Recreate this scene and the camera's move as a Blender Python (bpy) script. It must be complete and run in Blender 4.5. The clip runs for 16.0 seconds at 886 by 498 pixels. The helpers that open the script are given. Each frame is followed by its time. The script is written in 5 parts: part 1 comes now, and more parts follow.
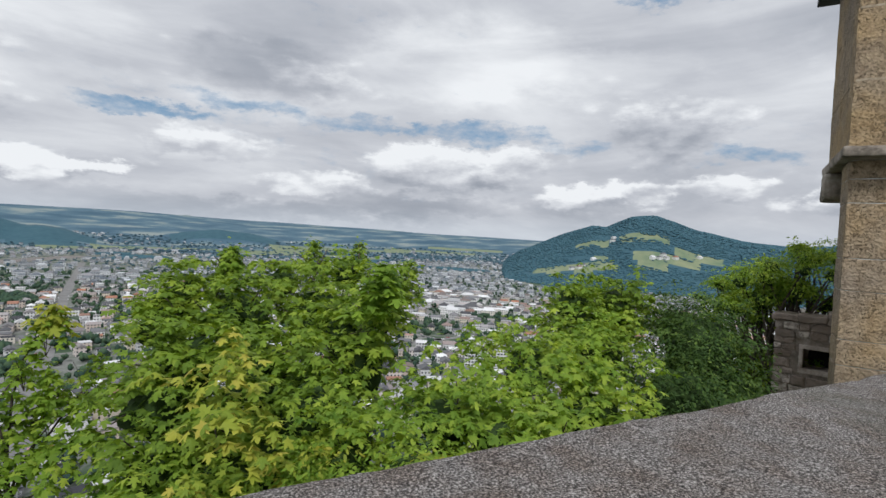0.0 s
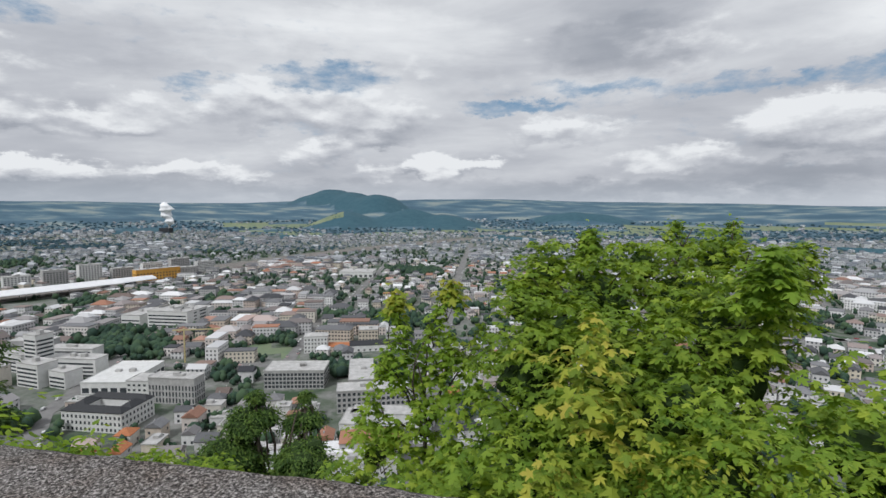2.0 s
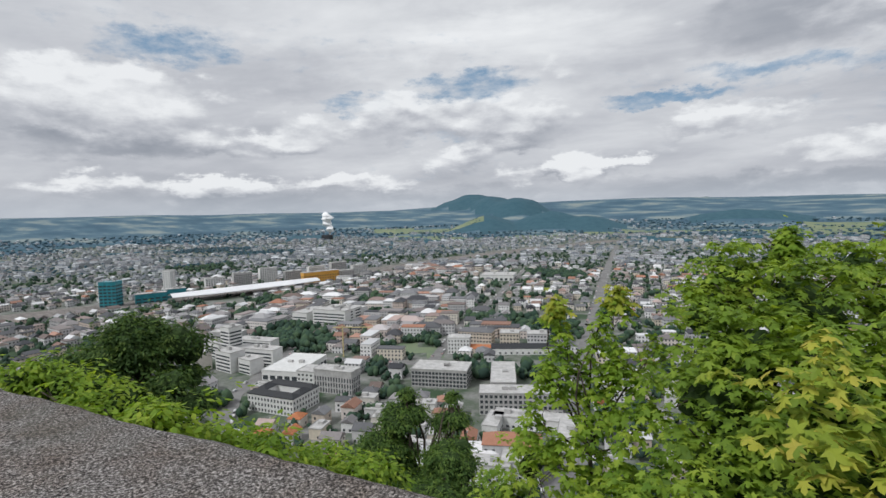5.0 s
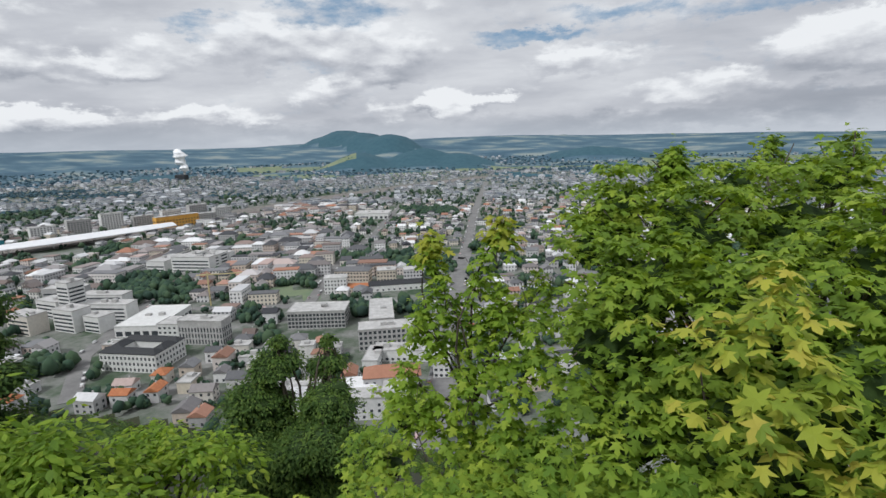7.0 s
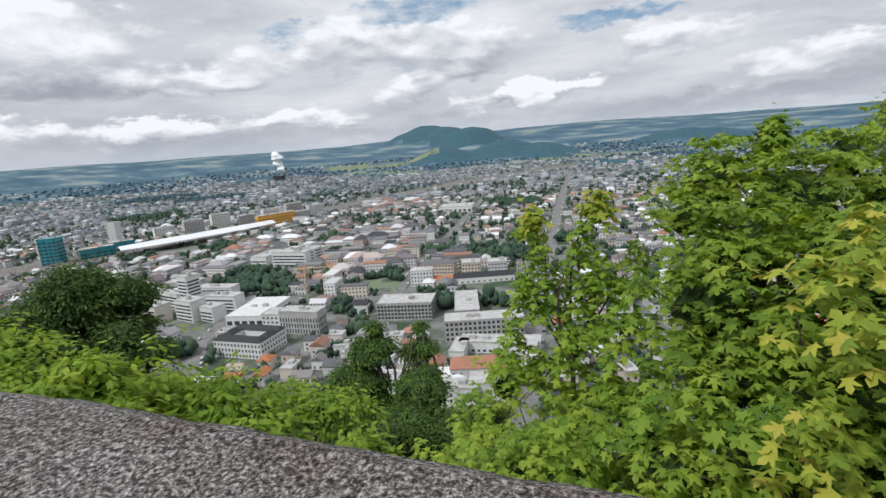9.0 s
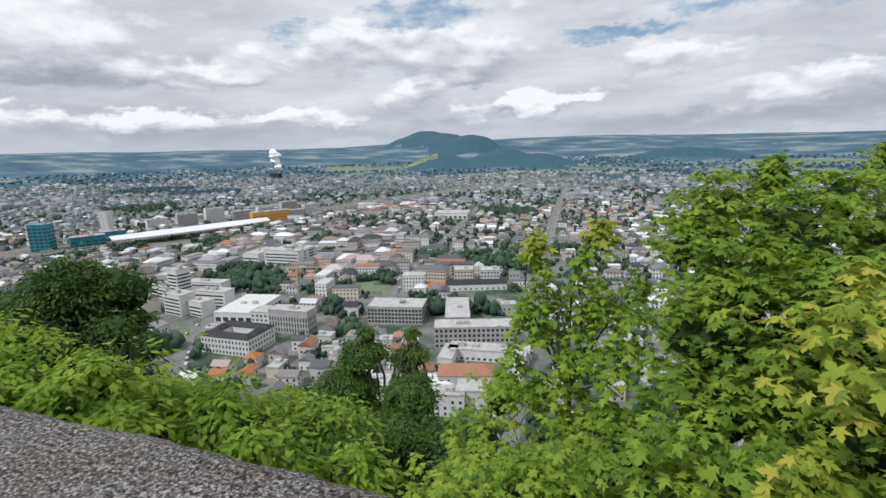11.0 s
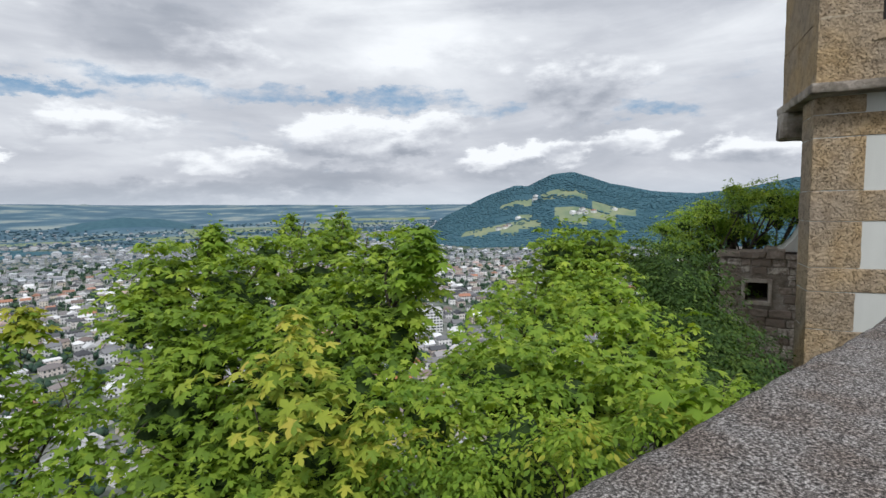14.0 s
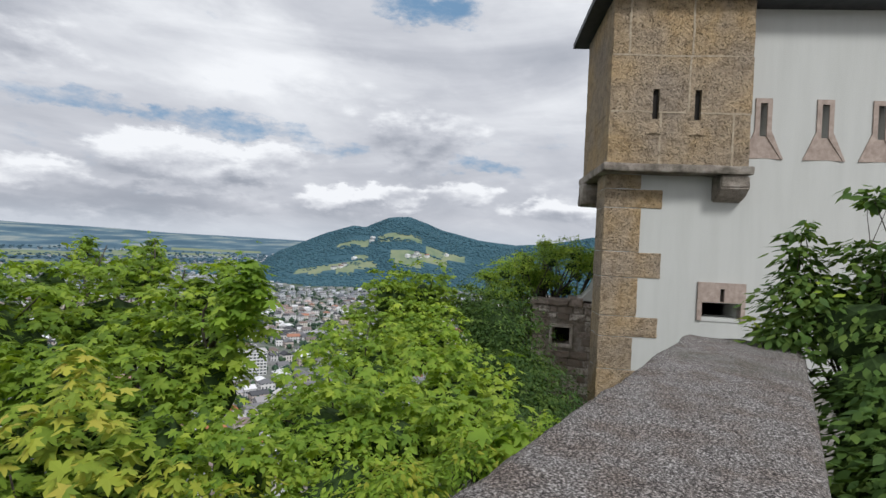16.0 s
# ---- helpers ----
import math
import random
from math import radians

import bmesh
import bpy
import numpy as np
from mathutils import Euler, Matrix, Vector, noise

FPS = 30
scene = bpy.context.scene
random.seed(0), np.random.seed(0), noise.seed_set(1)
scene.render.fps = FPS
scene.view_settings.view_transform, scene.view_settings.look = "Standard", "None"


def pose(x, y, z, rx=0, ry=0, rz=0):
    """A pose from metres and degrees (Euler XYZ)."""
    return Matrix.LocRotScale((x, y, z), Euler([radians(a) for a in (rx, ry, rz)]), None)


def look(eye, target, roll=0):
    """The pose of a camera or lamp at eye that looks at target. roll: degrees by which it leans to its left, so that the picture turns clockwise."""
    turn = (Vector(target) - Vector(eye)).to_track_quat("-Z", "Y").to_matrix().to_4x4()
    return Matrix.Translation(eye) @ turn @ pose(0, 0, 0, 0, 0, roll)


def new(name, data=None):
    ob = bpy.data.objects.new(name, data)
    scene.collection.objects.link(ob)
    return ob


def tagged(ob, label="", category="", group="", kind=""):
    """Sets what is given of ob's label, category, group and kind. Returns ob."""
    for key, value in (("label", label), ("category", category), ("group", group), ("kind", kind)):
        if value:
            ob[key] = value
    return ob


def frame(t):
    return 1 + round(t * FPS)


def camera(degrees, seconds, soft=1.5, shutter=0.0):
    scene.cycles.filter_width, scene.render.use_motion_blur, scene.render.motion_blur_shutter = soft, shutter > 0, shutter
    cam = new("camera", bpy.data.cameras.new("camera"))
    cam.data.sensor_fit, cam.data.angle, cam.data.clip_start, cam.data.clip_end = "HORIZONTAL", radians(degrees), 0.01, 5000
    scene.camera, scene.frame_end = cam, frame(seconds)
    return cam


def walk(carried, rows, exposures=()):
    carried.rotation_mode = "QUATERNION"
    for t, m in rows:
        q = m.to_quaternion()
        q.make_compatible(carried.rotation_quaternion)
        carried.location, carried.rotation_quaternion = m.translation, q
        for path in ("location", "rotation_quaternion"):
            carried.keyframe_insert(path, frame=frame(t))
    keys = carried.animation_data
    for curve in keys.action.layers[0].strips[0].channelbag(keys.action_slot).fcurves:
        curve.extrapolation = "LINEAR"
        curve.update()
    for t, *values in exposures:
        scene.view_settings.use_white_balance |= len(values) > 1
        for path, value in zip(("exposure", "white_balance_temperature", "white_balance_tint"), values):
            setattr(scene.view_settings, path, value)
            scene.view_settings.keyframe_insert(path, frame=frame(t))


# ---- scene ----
cam = camera(83.0, 16.0)
PATH = [
    (0, (0.396, -0.386, 1.661), (1.356, 1.368, 1.61), 3.0),
    (0.5, (0.464, -0.278, 1.675), (1.123, 1.608, 1.585), 1.8),
    (1, (0.451, -0.259, 1.676), (0.773, 1.71, 1.543), 0.7),
    (1.5, (0.409, -0.243, 1.673), (0.398, 1.75, 1.509), 0.7),
    (2, (0.392, -0.222, 1.667), (0.036, 1.739, 1.499), 0.2),
    (2.5, (0.373, -0.193, 1.657), (-0.277, 1.693, 1.515), 0.0),
    (3, (0.355, -0.168, 1.649), (-0.545, 1.613, 1.53), 0.3),
    (3.2, (0.348, -0.134, 1.651), (-0.621, 1.611, 1.534), 0.0),
    (5.3, (0.16, -0.103, 1.656), (-0.7, 1.697, 1.511), -2.3),
    (5.5, (0.132, -0.024, 1.635), (-0.717, 1.783, 1.51), -3.0),
    (6, (0.078, 0.265, 1.591), (-0.664, 2.119, 1.486), -4.4),
    (6.5, (0.03, 0.545, 1.536), (-0.522, 2.452, 1.295), -2.1),
    (7, (0.004, 0.69, 1.511), (-0.408, 2.605, 1.105), -1.6),
    (7.5, (0.003, 0.713, 1.503), (-0.346, 2.648, 1.14), -2.8),
    (8, (0.002, 0.711, 1.503), (-0.424, 2.632, 1.144), -1.9),
    (8.5, (-0.012, 0.360, 1.462), (-0.66, 2.208, 1.053), -4.4),
    (8.7, (-0.018, 0.300, 1.452), (-0.728, 2.122, 1.035), -5.3),
    (10.8, (-0.088, 0.156, 1.576), (-0.867, 1.956, 1.188), -1.5),
    (11, (-0.087, 0.172, 1.579), (-0.795, 1.999, 1.183), -1.6),
    (11.5, (-0.091, 0.185, 1.578), (-0.578, 2.082, 1.172), -1.6),
    (12, (-0.076, 0.214, 1.578), (-0.147, 2.177, 1.204), -1.3),
    (12.5, (-0.059, 0.249, 1.577), (0.368, 2.173, 1.239), -2.0),
    (13, (-0.057, 0.254, 1.577), (0.762, 2.053, 1.269), -2.8),
    (13.5, (-0.076, 0.214, 1.578), (0.981, 1.892, 1.32), -2.3),
    (14, (-0.076, 0.215, 1.578), (1.12, 1.809, 1.404), -1.2),
    (14.5, (-0.075, 0.216, 1.578), (1.214, 1.743, 1.503), 0.0),
    (15, (-0.075, 0.216, 1.578), (1.364, 1.605, 1.551), 1.3),
    (15.5, (-0.076, 0.214, 1.578), (1.506, 1.437, 1.557), 2.3),
    (16, (-0.08, 0.206, 1.578), (1.567, 1.34, 1.574), 2.8),
]
walk(cam, [(t, look(eye, target, roll)) for t, eye, target, roll in PATH], exposures=((0, -0.1, 6200, 9), (1.5, -0.22, 6200, 9), (3, -0.15, 6250, 9), (5.5, -0.2, 6250, 9), (6.5, -0.32, 6200, 9), (7.5, 0.05, 6200, 9), (8.5, 0.0, 6200, 9), (11, 0.0, 6150, 9), (12.5, 0.08, 6150, 9), (14.5, 0.02, 6150, 9), (16, -0.03, 6200, 10)))

# ---- light and sky ----
SUN_EL, SUN_AZ = 48.0, 150.0          # azimuth to the left of +y; the sun stands behind the camera
world = bpy.data.worlds.new("sky")
scene.world = world
world.use_nodes = True
wt = world.node_tree
wt.nodes.clear()


class Nodes:
    """Short hand for node trees: n.math("ADD", a, b) and so on; values or sockets go in, a socket comes out."""

    def __init__(self, tree):
        self.tree = tree

    def node(self, kind):
        return self.tree.nodes.new(kind)

    def put(self, socket, value):
        if isinstance(value, bpy.types.NodeSocket):
            self.tree.links.new(value, socket)
        elif value is not None:
            if hasattr(socket.default_value, "__len__") and len(socket.default_value) == 4 and len(value) == 3:
                value = (*value, 1.0)
            socket.default_value = value

    def math(self, op, a, b=None, c=None, clamp=False):
        nd = self.node("ShaderNodeMath")
        nd.operation, nd.use_clamp = op, clamp
        for s, v in zip(nd.inputs, (a, b, c)):
            self.put(s, v)
        return nd.outputs[0]

    def combine(self, x, y, z):
        nd = self.node("ShaderNodeCombineXYZ")
        for s, v in zip(nd.inputs, (x, y, z)):
            self.put(s, v)
        return nd.outputs[0]

    def noise(self, vec, scale, detail=4.0, rough=0.55, distort=0.0, dims="3D"):
        nd = self.node("ShaderNodeTexNoise")
        nd.noise_dimensions = dims
        self.put(nd.inputs["Vector"], vec)
        for k, v in (("Scale", scale), ("Detail", detail), ("Roughness", rough), ("Distortion", distort)):
            nd.inputs[k].default_value = v
        return nd.outputs["Fac"]

    def voronoi(self, vec, scale, feature="F1"):
        nd = self.node("ShaderNodeTexVoronoi")
        nd.feature = feature
        self.put(nd.inputs["Vector"], vec)
        nd.inputs["Scale"].default_value = scale
        return nd.outputs["Distance"]

    def ramp(self, fac, *stops):
        nd = self.node("ShaderNodeValToRGB")
        el = nd.color_ramp.elements
        while len(el) < len(stops):
            el.new(0.5)
        for e, (p, c) in zip(el, stops):
            e.position, e.color = p, (*c, 1.0) if len(c) == 3 else c
        self.put(nd.inputs[0], fac)
        return nd.outputs[0]

    def range(self, v, a, b, c=0.0, d=1.0):
        nd = self.node("ShaderNodeMapRange")
        nd.clamp, nd.interpolation_type = True, "SMOOTHSTEP"
        for s, x in zip(nd.inputs, (v, a, b, c, d)):
            self.put(s, x)
        return nd.outputs[0]

    def mix(self, fac, a, b, mode="MIX"):
        nd = self.node("ShaderNodeMix")
        nd.data_type, nd.blend_type = "RGBA", mode
        self.put(nd.inputs[0], fac)
        self.put(nd.inputs[6], a)
        self.put(nd.inputs[7], b)
        return nd.outputs[2]


N = Nodes(wt)
gen = N.node("ShaderNodeTexCoord").outputs["Generated"]
sep = N.node("ShaderNodeSeparateXYZ")
wt.links.new(gen, sep.inputs[0])
dx, dy, dz = sep.outputs
el = N.math("MULTIPLY", N.math("ARCSINE", dz), 57.29578)
az = N.math("MULTIPLY", N.math("ARCTAN2", N.math("MULTIPLY", dx, -1.0), dy), 57.29578)
# high layer, on a flat sheet overhead
hz = N.math("ADD", N.math("MAXIMUM", dz, 0.0), 0.24)
sheet = N.combine(N.math("DIVIDE", dx, hz), N.math("MULTIPLY", N.math("DIVIDE", dy, hz), 1.5), 0.0)
high = N.noise(sheet, 0.95, 8.0, 0.56, 0.35)
highlit = N.noise(sheet, 2.6, 7.0, 0.6, 0.25)
# heaped clouds nearer the horizon, on their own grid of azimuth and height
warp = N.combine(N.math("MULTIPLY", az, 0.06), N.math("MULTIPLY", el, 0.13), 0.0)
wob_a = N.math("MULTIPLY_ADD", N.math("SUBTRACT", N.noise(warp, 2.4, 6.0, 0.6), 0.5), 11.0, az)
wob_e = N.math("MULTIPLY_ADD", N.math("SUBTRACT", N.noise(warp, 3.3, 6.0, 0.62), 0.5), 5.0, el)


def spot(a, e, sa, se, amp, onto, wa=None, we=None):
    """Adds a soft ragged oval at azimuth a and height e, of half widths sa and se."""
    u = N.math("DIVIDE", N.math("SUBTRACT", wa or wob_a, a), sa)
    v = N.math("DIVIDE", N.math("SUBTRACT", we or wob_e, e), se)
    d = N.math("ADD", N.math("MULTIPLY", u, u), N.math("MULTIPLY", v, v))
    return N.math("MULTIPLY_ADD", N.range(d, 1.9, 0.0), amp, onto)


# one entry a cloud: azimuth, height, half widths, thickness
HEAPS = ((30, 10.6, 5.5, 2.6, 0.42), (18.5, 9.8, 6, 2.8, 0.45), (40, 9, 5, 2.2, 0.3), (11, 4.6, 4.4, 1.4, 0.34), (5.5, 4.7, 2.4, 0.9, 0.3), (16, 4.0, 4, 1.1, 0.3), (-27.5, 7.7, 7, 2.6, 0.48), (-36, 8.0, 4, 2.3, 0.42), (-43, 5.0, 4, 1.4, 0.4),
         (-50, 5.6, 3.5, 1.4, 0.36), (-57, 6.0, 4, 1.5, 0.36), (-68, 4.5, 5, 1.4, 0.35), (-52, 12.4, 6, 3.0, 0.44), (47, 7.3, 4.5, 1.6, 0.36), (36, 3.4, 6, 1.0, 0.3), (49, 3.4, 5, 1.2, 0.36), (59, 10.5, 9, 4.4, 0.46), (-4, 8.4, 7, 1.6, 0.34), (-14, 5.2, 6, 1.4, 0.3), (25, 6.0, 5, 1.4, 0.3), (60, 3.6, 6, 1.0, 0.3), (-12, 15.5, 8, 2.4, 0.2))


def heap(lift):
    """How thick the heaped cloud is at a height raised by lift degrees."""
    vec = N.combine(N.math("MULTIPLY", az, 0.06), N.math("MULTIPLY_ADD", el, 0.13, 0.13 * lift), 0.0)
    we = N.math("ADD", wob_e, lift)
    v = N.math("MULTIPLY_ADD", N.math("SUBTRACT", 0.45, N.voronoi(vec, 3.2, "SMOOTH_F1")), 0.30, 0.0)
    v = N.math("MULTIPLY_ADD", N.math("SUBTRACT", 0.4, N.voronoi(vec, 8.0, "SMOOTH_F1")), 0.16, v)
    v = N.math("MULTIPLY_ADD", N.math("SUBTRACT", N.noise(vec, 1.7, 7.0, 0.6), 0.5), 1.05, v)
    for h in HEAPS:
        v = spot(*h[:4], h[4], v, wob_a, we)
    return v


low, low_up = heap(0.0), heap(1.1)
heaped = N.math("MULTIPLY", N.range(low, 0.02, 0.36), N.range(el, 24.0, 14.0))
lit = N.math("MULTIPLY_ADD", N.math("SUBTRACT", low, low_up), 1.3, 0.69)
lit = N.math("MULTIPLY_ADD", N.range(low, 0.2, 0.75), -0.06, lit)
# long soft banks of the high layer
bank_v = N.combine(N.math("MULTIPLY_ADD", el, 0.02, N.math("MULTIPLY", az, 0.022)), N.math("MULTIPLY", el, 0.10), 5.0)
banks = N.noise(bank_v, 1.5, 6.0, 0.55, 0.5)
bright = N.math("MULTIPLY_ADD", N.math("SUBTRACT", high, 0.5), 0.6, 0.72)
bright = N.math("MULTIPLY_ADD", N.math("SUBTRACT", banks, 0.5), 0.9, bright)
bright = N.math("MULTIPLY_ADD", N.math("SUBTRACT", highlit, 0.5), 0.16, bright)
bright = N.math("ADD", bright, N.range(el, 15.0, 6.0, 0.0, -0.10))
bright = N.math("ADD", N.math("MULTIPLY", bright, N.math("SUBTRACT", 1.0, heaped)), N.math("MULTIPLY", lit, heaped))
# broad light and dark stretches of cloud
for s in ((-8.5, 16.3, 7, 2.6, -0.24), (-26, 18, 6, 2.0, -0.1), (17.4, 7.6, 5, 1.0, -0.14), (-25, 3.4, 9, 1.1, -0.24), (11, 5.0, 4, 1.0, 0.14), (5.5, 4.9, 2.0, 0.6, 0.2), (-30, 19, 12, 4, 0.24), (-65, 22, 7, 4, -0.12), (-52, 12, 5, 2.4, -0.22), (-27, 8.6, 6, 1.4, 0.12),
          (17, 18, 12, 2.6, 0.16), (5, 1.8, 30, 1.0, -0.12), (45, 1.6, 20, 1.0, -0.10), (-15, 2.0, 12, 0.9, -0.12), (60, 12, 7, 2, 0.2), (60, 7.0, 9, 1.3, -0.2), (-12, 22, 9, 4, -0.12), (35, 20, 14, 3, 0.12), (-45, 18, 9, 2, 0.12), (38, 13.5, 5, 1.4, -0.1)):
    bright = spot(*s, bright)
gap = N.math("MULTIPLY", N.math("SUBTRACT", N.noise(N.combine(N.math("MULTIPLY", az, 0.03), N.math("MULTIPLY", el, 0.14), 3.0), 1.0, 6.0, 0.6, 0.4), 0.5), 0.9)
for s in ((35, 11.8, 4, 1.1, 0.42), (22.8, 13.4, 7, 1.7, 0.42), (3, 10.8, 6, 0.8, 0.42), (-32, 11.6, 8, 1.1, 0.40), (-52, 25.4, 6, 2.0, 0.6), (-18, 11.8, 7, 0.9, 0.3), (-42, 10.6, 4, 0.9, 0.3), (26, 8.2, 4, 0.8, 0.25), (54, 16.5, 6, 1.5, 0.35), (-60, 9.5, 4, 1.0, 0.3), (-7, 12.6, 6, 0.8, 0.25)):
    gap = spot(*s, gap)
cloud = N.ramp(bright, (0.0, (0.25, 0.275, 0.32)), (0.36, (0.42, 0.435, 0.475)), (0.6, (0.60, 0.605, 0.635)), (0.82, (0.80, 0.80, 0.81)), (1.0, (0.95, 0.945, 0.94)))
sky = N.node("ShaderNodeTexSky")
sky.sky_type, sky.sun_disc, sky.dust_density = "NISHITA", False, 2.0
sky.sun_elevation, sky.sun_rotation = radians(SUN_EL), radians(-SUN_AZ)
blue = N.mix(1.0, sky.outputs[0], (0.085, 0.085, 0.085), "MULTIPLY")
blue = N.mix(0.7, blue, (0.19, 0.36, 0.55))
cover = N.math("SUBTRACT", 1.0, N.math("MULTIPLY", N.math("MULTIPLY", N.range(N.math("MULTIPLY_ADD", N.math("SUBTRACT", N.noise(warp, 7.0, 6.0, 0.65), 0.5), 0.7, gap), 0.08, 0.58), 0.95), N.math("SUBTRACT", 1.0, N.math("MULTIPLY", heaped, 0.9))))
colour = N.mix(cover, blue, cloud)
# thin bright veil low over the horizon
colour = N.mix(N.range(el, 3.6, 0.0, 0.0, 0.55), colour, (0.60, 0.64, 0.69))
bg = N.node("ShaderNodeBackground")
wt.links.new(colour, bg.inputs[0])
bg.inputs[1].default_value = 1.0
out = N.node("ShaderNodeOutputWorld")
wt.links.new(bg.outputs[0], out.inputs[0])

sun = new("sun", bpy.data.lights.new("sun", "SUN"))
sun.data.energy, sun.data.angle, sun.data.color = 2.4, radians(12), (1.0, 0.975, 0.94)
sa, se = radians(SUN_AZ), radians(SUN_EL)
sun.matrix_world = look((0, 0, 60), (60 * math.sin(sa) * math.cos(se), -60 * math.cos(sa) * math.cos(se), 60 - 60 * math.sin(se)))


# ---- materials ----
def material(name, build, rough=0.8, metal=0.0):
    m = bpy.data.materials.new(name)
    m.use_nodes = True
    nodes = Nodes(m.node_tree)
    b = m.node_tree.nodes["Principled BSDF"]
    b.inputs["Roughness"].default_value, b.inputs["Metallic"].default_value = rough, metal
    b.inputs["Specular IOR Level"].default_value = 0.3
    colour, height, depth = build(nodes)
    nodes.put(b.inputs["Base Color"], colour)
    if height is not None:
        bump = nodes.node("ShaderNodeBump")
        bump.inputs["Distance"].default_value = depth
        bump.inputs["Strength"].default_value = 1.0
        nodes.put(bump.inputs["Height"], height)
        m.node_tree.links.new(bump.outputs[0], b.inputs["Normal"])
    return m


def place(n):
    return n.node("ShaderNodeTexCoord").outputs["Object"]


def island(n):
    return n.node("ShaderNodeNewGeometry").outputs["Random Per Island"]


def chance(n):
    return n.node("ShaderNodeObjectInfo").outputs["Random"]


def concrete(n):
    p = place(n)
    fine, mid = n.noise(p, 150.0, 4.0, 0.78), n.noise(p, 7.0, 5.0, 0.65)
    grit = n.noise(p, 60.0, 4.0, 0.7)
    c = n.ramp(fine, (0.40, (0.022, 0.020, 0.019)), (0.475, (0.14, 0.128, 0.120)), (0.545, (0.29, 0.268, 0.254)), (0.61, (0.68, 0.645, 0.62)))
    c = n.mix(n.range(mid, 0.35, 0.7), c, n.mix(1.0, c, (0.72, 0.64, 0.58), "MULTIPLY"))
    c = n.mix(n.range(n.noise(p, 1.3, 4.0, 0.6), 0.5, 0.72, 0.0, 0.4), c, (0.12, 0.125, 0.10))
    return c, n.math("ADD", fine, n.math("MULTIPLY", grit, 0.8)), 0.008


def tuff(n):
    p = place(n)
    pits = n.voronoi(p, 30.0)
    pore = n.noise(p, 52.0, 5.0, 0.72)
    block = n.noise(p, 1.1, 3.0, 0.5)
    c = n.ramp(block, (0.35, (0.35, 0.285, 0.215)), (0.5, (0.43, 0.335, 0.225)), (0.62, (0.48, 0.345, 0.19)), (0.75, (0.46, 0.36, 0.24)))
    c = n.mix(n.range(n.noise(p, 9.0, 5.0, 0.7), 0.42, 0.66), c, n.mix(1.0, c, (0.70, 0.68, 0.66), "MULTIPLY"))
    hole = n.math("MULTIPLY", n.range(pore, 0.47, 0.38), n.range(n.noise(p, 5.0, 3.0), 0.34, 0.5))
    c = n.mix(n.math("MULTIPLY", hole, 0.75), c, (0.10, 0.078, 0.055))
    c = n.mix(n.range(chance(n), 0.0, 1.0, 0.0, 0.35), c, n.mix(1.0, c, (0.78, 0.80, 0.82), "MULTIPLY"))
    return c, n.math("SUBTRACT", n.math("ADD", pits, n.math("MULTIPLY", pore, 0.9)), hole), 0.014


def greystone(n):
    p = place(n)
    c = n.ramp(n.noise(p, 3.0, 7.0, 0.68), (0.3, (0.10, 0.085, 0.07)), (0.5, (0.29, 0.25, 0.21)), (0.7, (0.48, 0.44, 0.39)))
    c = n.mix(n.range(n.noise(p, 0.9, 4.0), 0.5, 0.68, 0.0, 0.6), c, (0.055, 0.06, 0.035))
    return c, n.math("ADD", n.noise(p, 26.0, 4.0, 0.7), n.voronoi(p, 9.0)), 0.02


def plaster(n):
    p = place(n)
    st = n.node("ShaderNodeMapping")
    n.put(st.inputs[0], p)
    st.inputs["Scale"].default_value = (3.0, 3.0, 0.35)
    c = n.ramp(n.noise(st.outputs[0], 1.6, 5.0, 0.6), (0.3, (0.50, 0.505, 0.475)), (0.55, (0.535, 0.54, 0.51)), (0.8, (0.555, 0.56, 0.53)))
    return c, n.noise(p, 60.0, 3.0, 0.6), 0.003


def leaf_mat(name, dark, mid, light, thin=0.38):
    m = bpy.data.materials.new(name)
    m.use_nodes = True
    n = Nodes(m.node_tree)
    b = m.node_tree.nodes["Principled BSDF"]
    r = island(n)
    blot = n.noise(place(n), 14.0, 3.0)
    shoot = n.math("MULTIPLY", n.math("SUBTRACT", n.noise(place(n), 2.3, 3.0, 0.6), 0.5), 1.5)
    tone = n.math("ADD", n.math("MULTIPLY_ADD", n.math("SUBTRACT", r, 0.5), 0.55, 0.5), shoot)
    c = n.ramp(n.math("MULTIPLY_ADD", n.math("SUBTRACT", blot, 0.5), 0.3, tone), (0.02, dark), (0.5, mid), (0.97, light))
    n.put(b.inputs["Base Color"], c)
    b.inputs["Roughness"].default_value = 0.62
    b.inputs["Specular IOR Level"].default_value = 0.22
    tr = n.node("ShaderNodeBsdfTranslucent")
    n.put(tr.inputs[0], n.mix(1.0, c, (1.25, 1.25, 0.55), "MULTIPLY"))
    mx = n.node("ShaderNodeMixShader")
    mx.inputs[0].default_value = thin
    m.node_tree.links.new(b.outputs[0], mx.inputs[1])
    m.node_tree.links.new(tr.outputs[0], mx.inputs[2])
    m.node_tree.links.new(mx.outputs[0], m.node_tree.nodes["Material Output"].inputs[0])
    return m


def bark(n):
    p = place(n)
    c = n.ramp(n.noise(p, 22.0, 5.0, 0.65), (0.3, (0.035, 0.028, 0.020)), (0.6, (0.10, 0.085, 0.065)), (0.8, (0.17, 0.15, 0.12)))
    return c, n.noise(p, 40.0, 4.0), 0.006


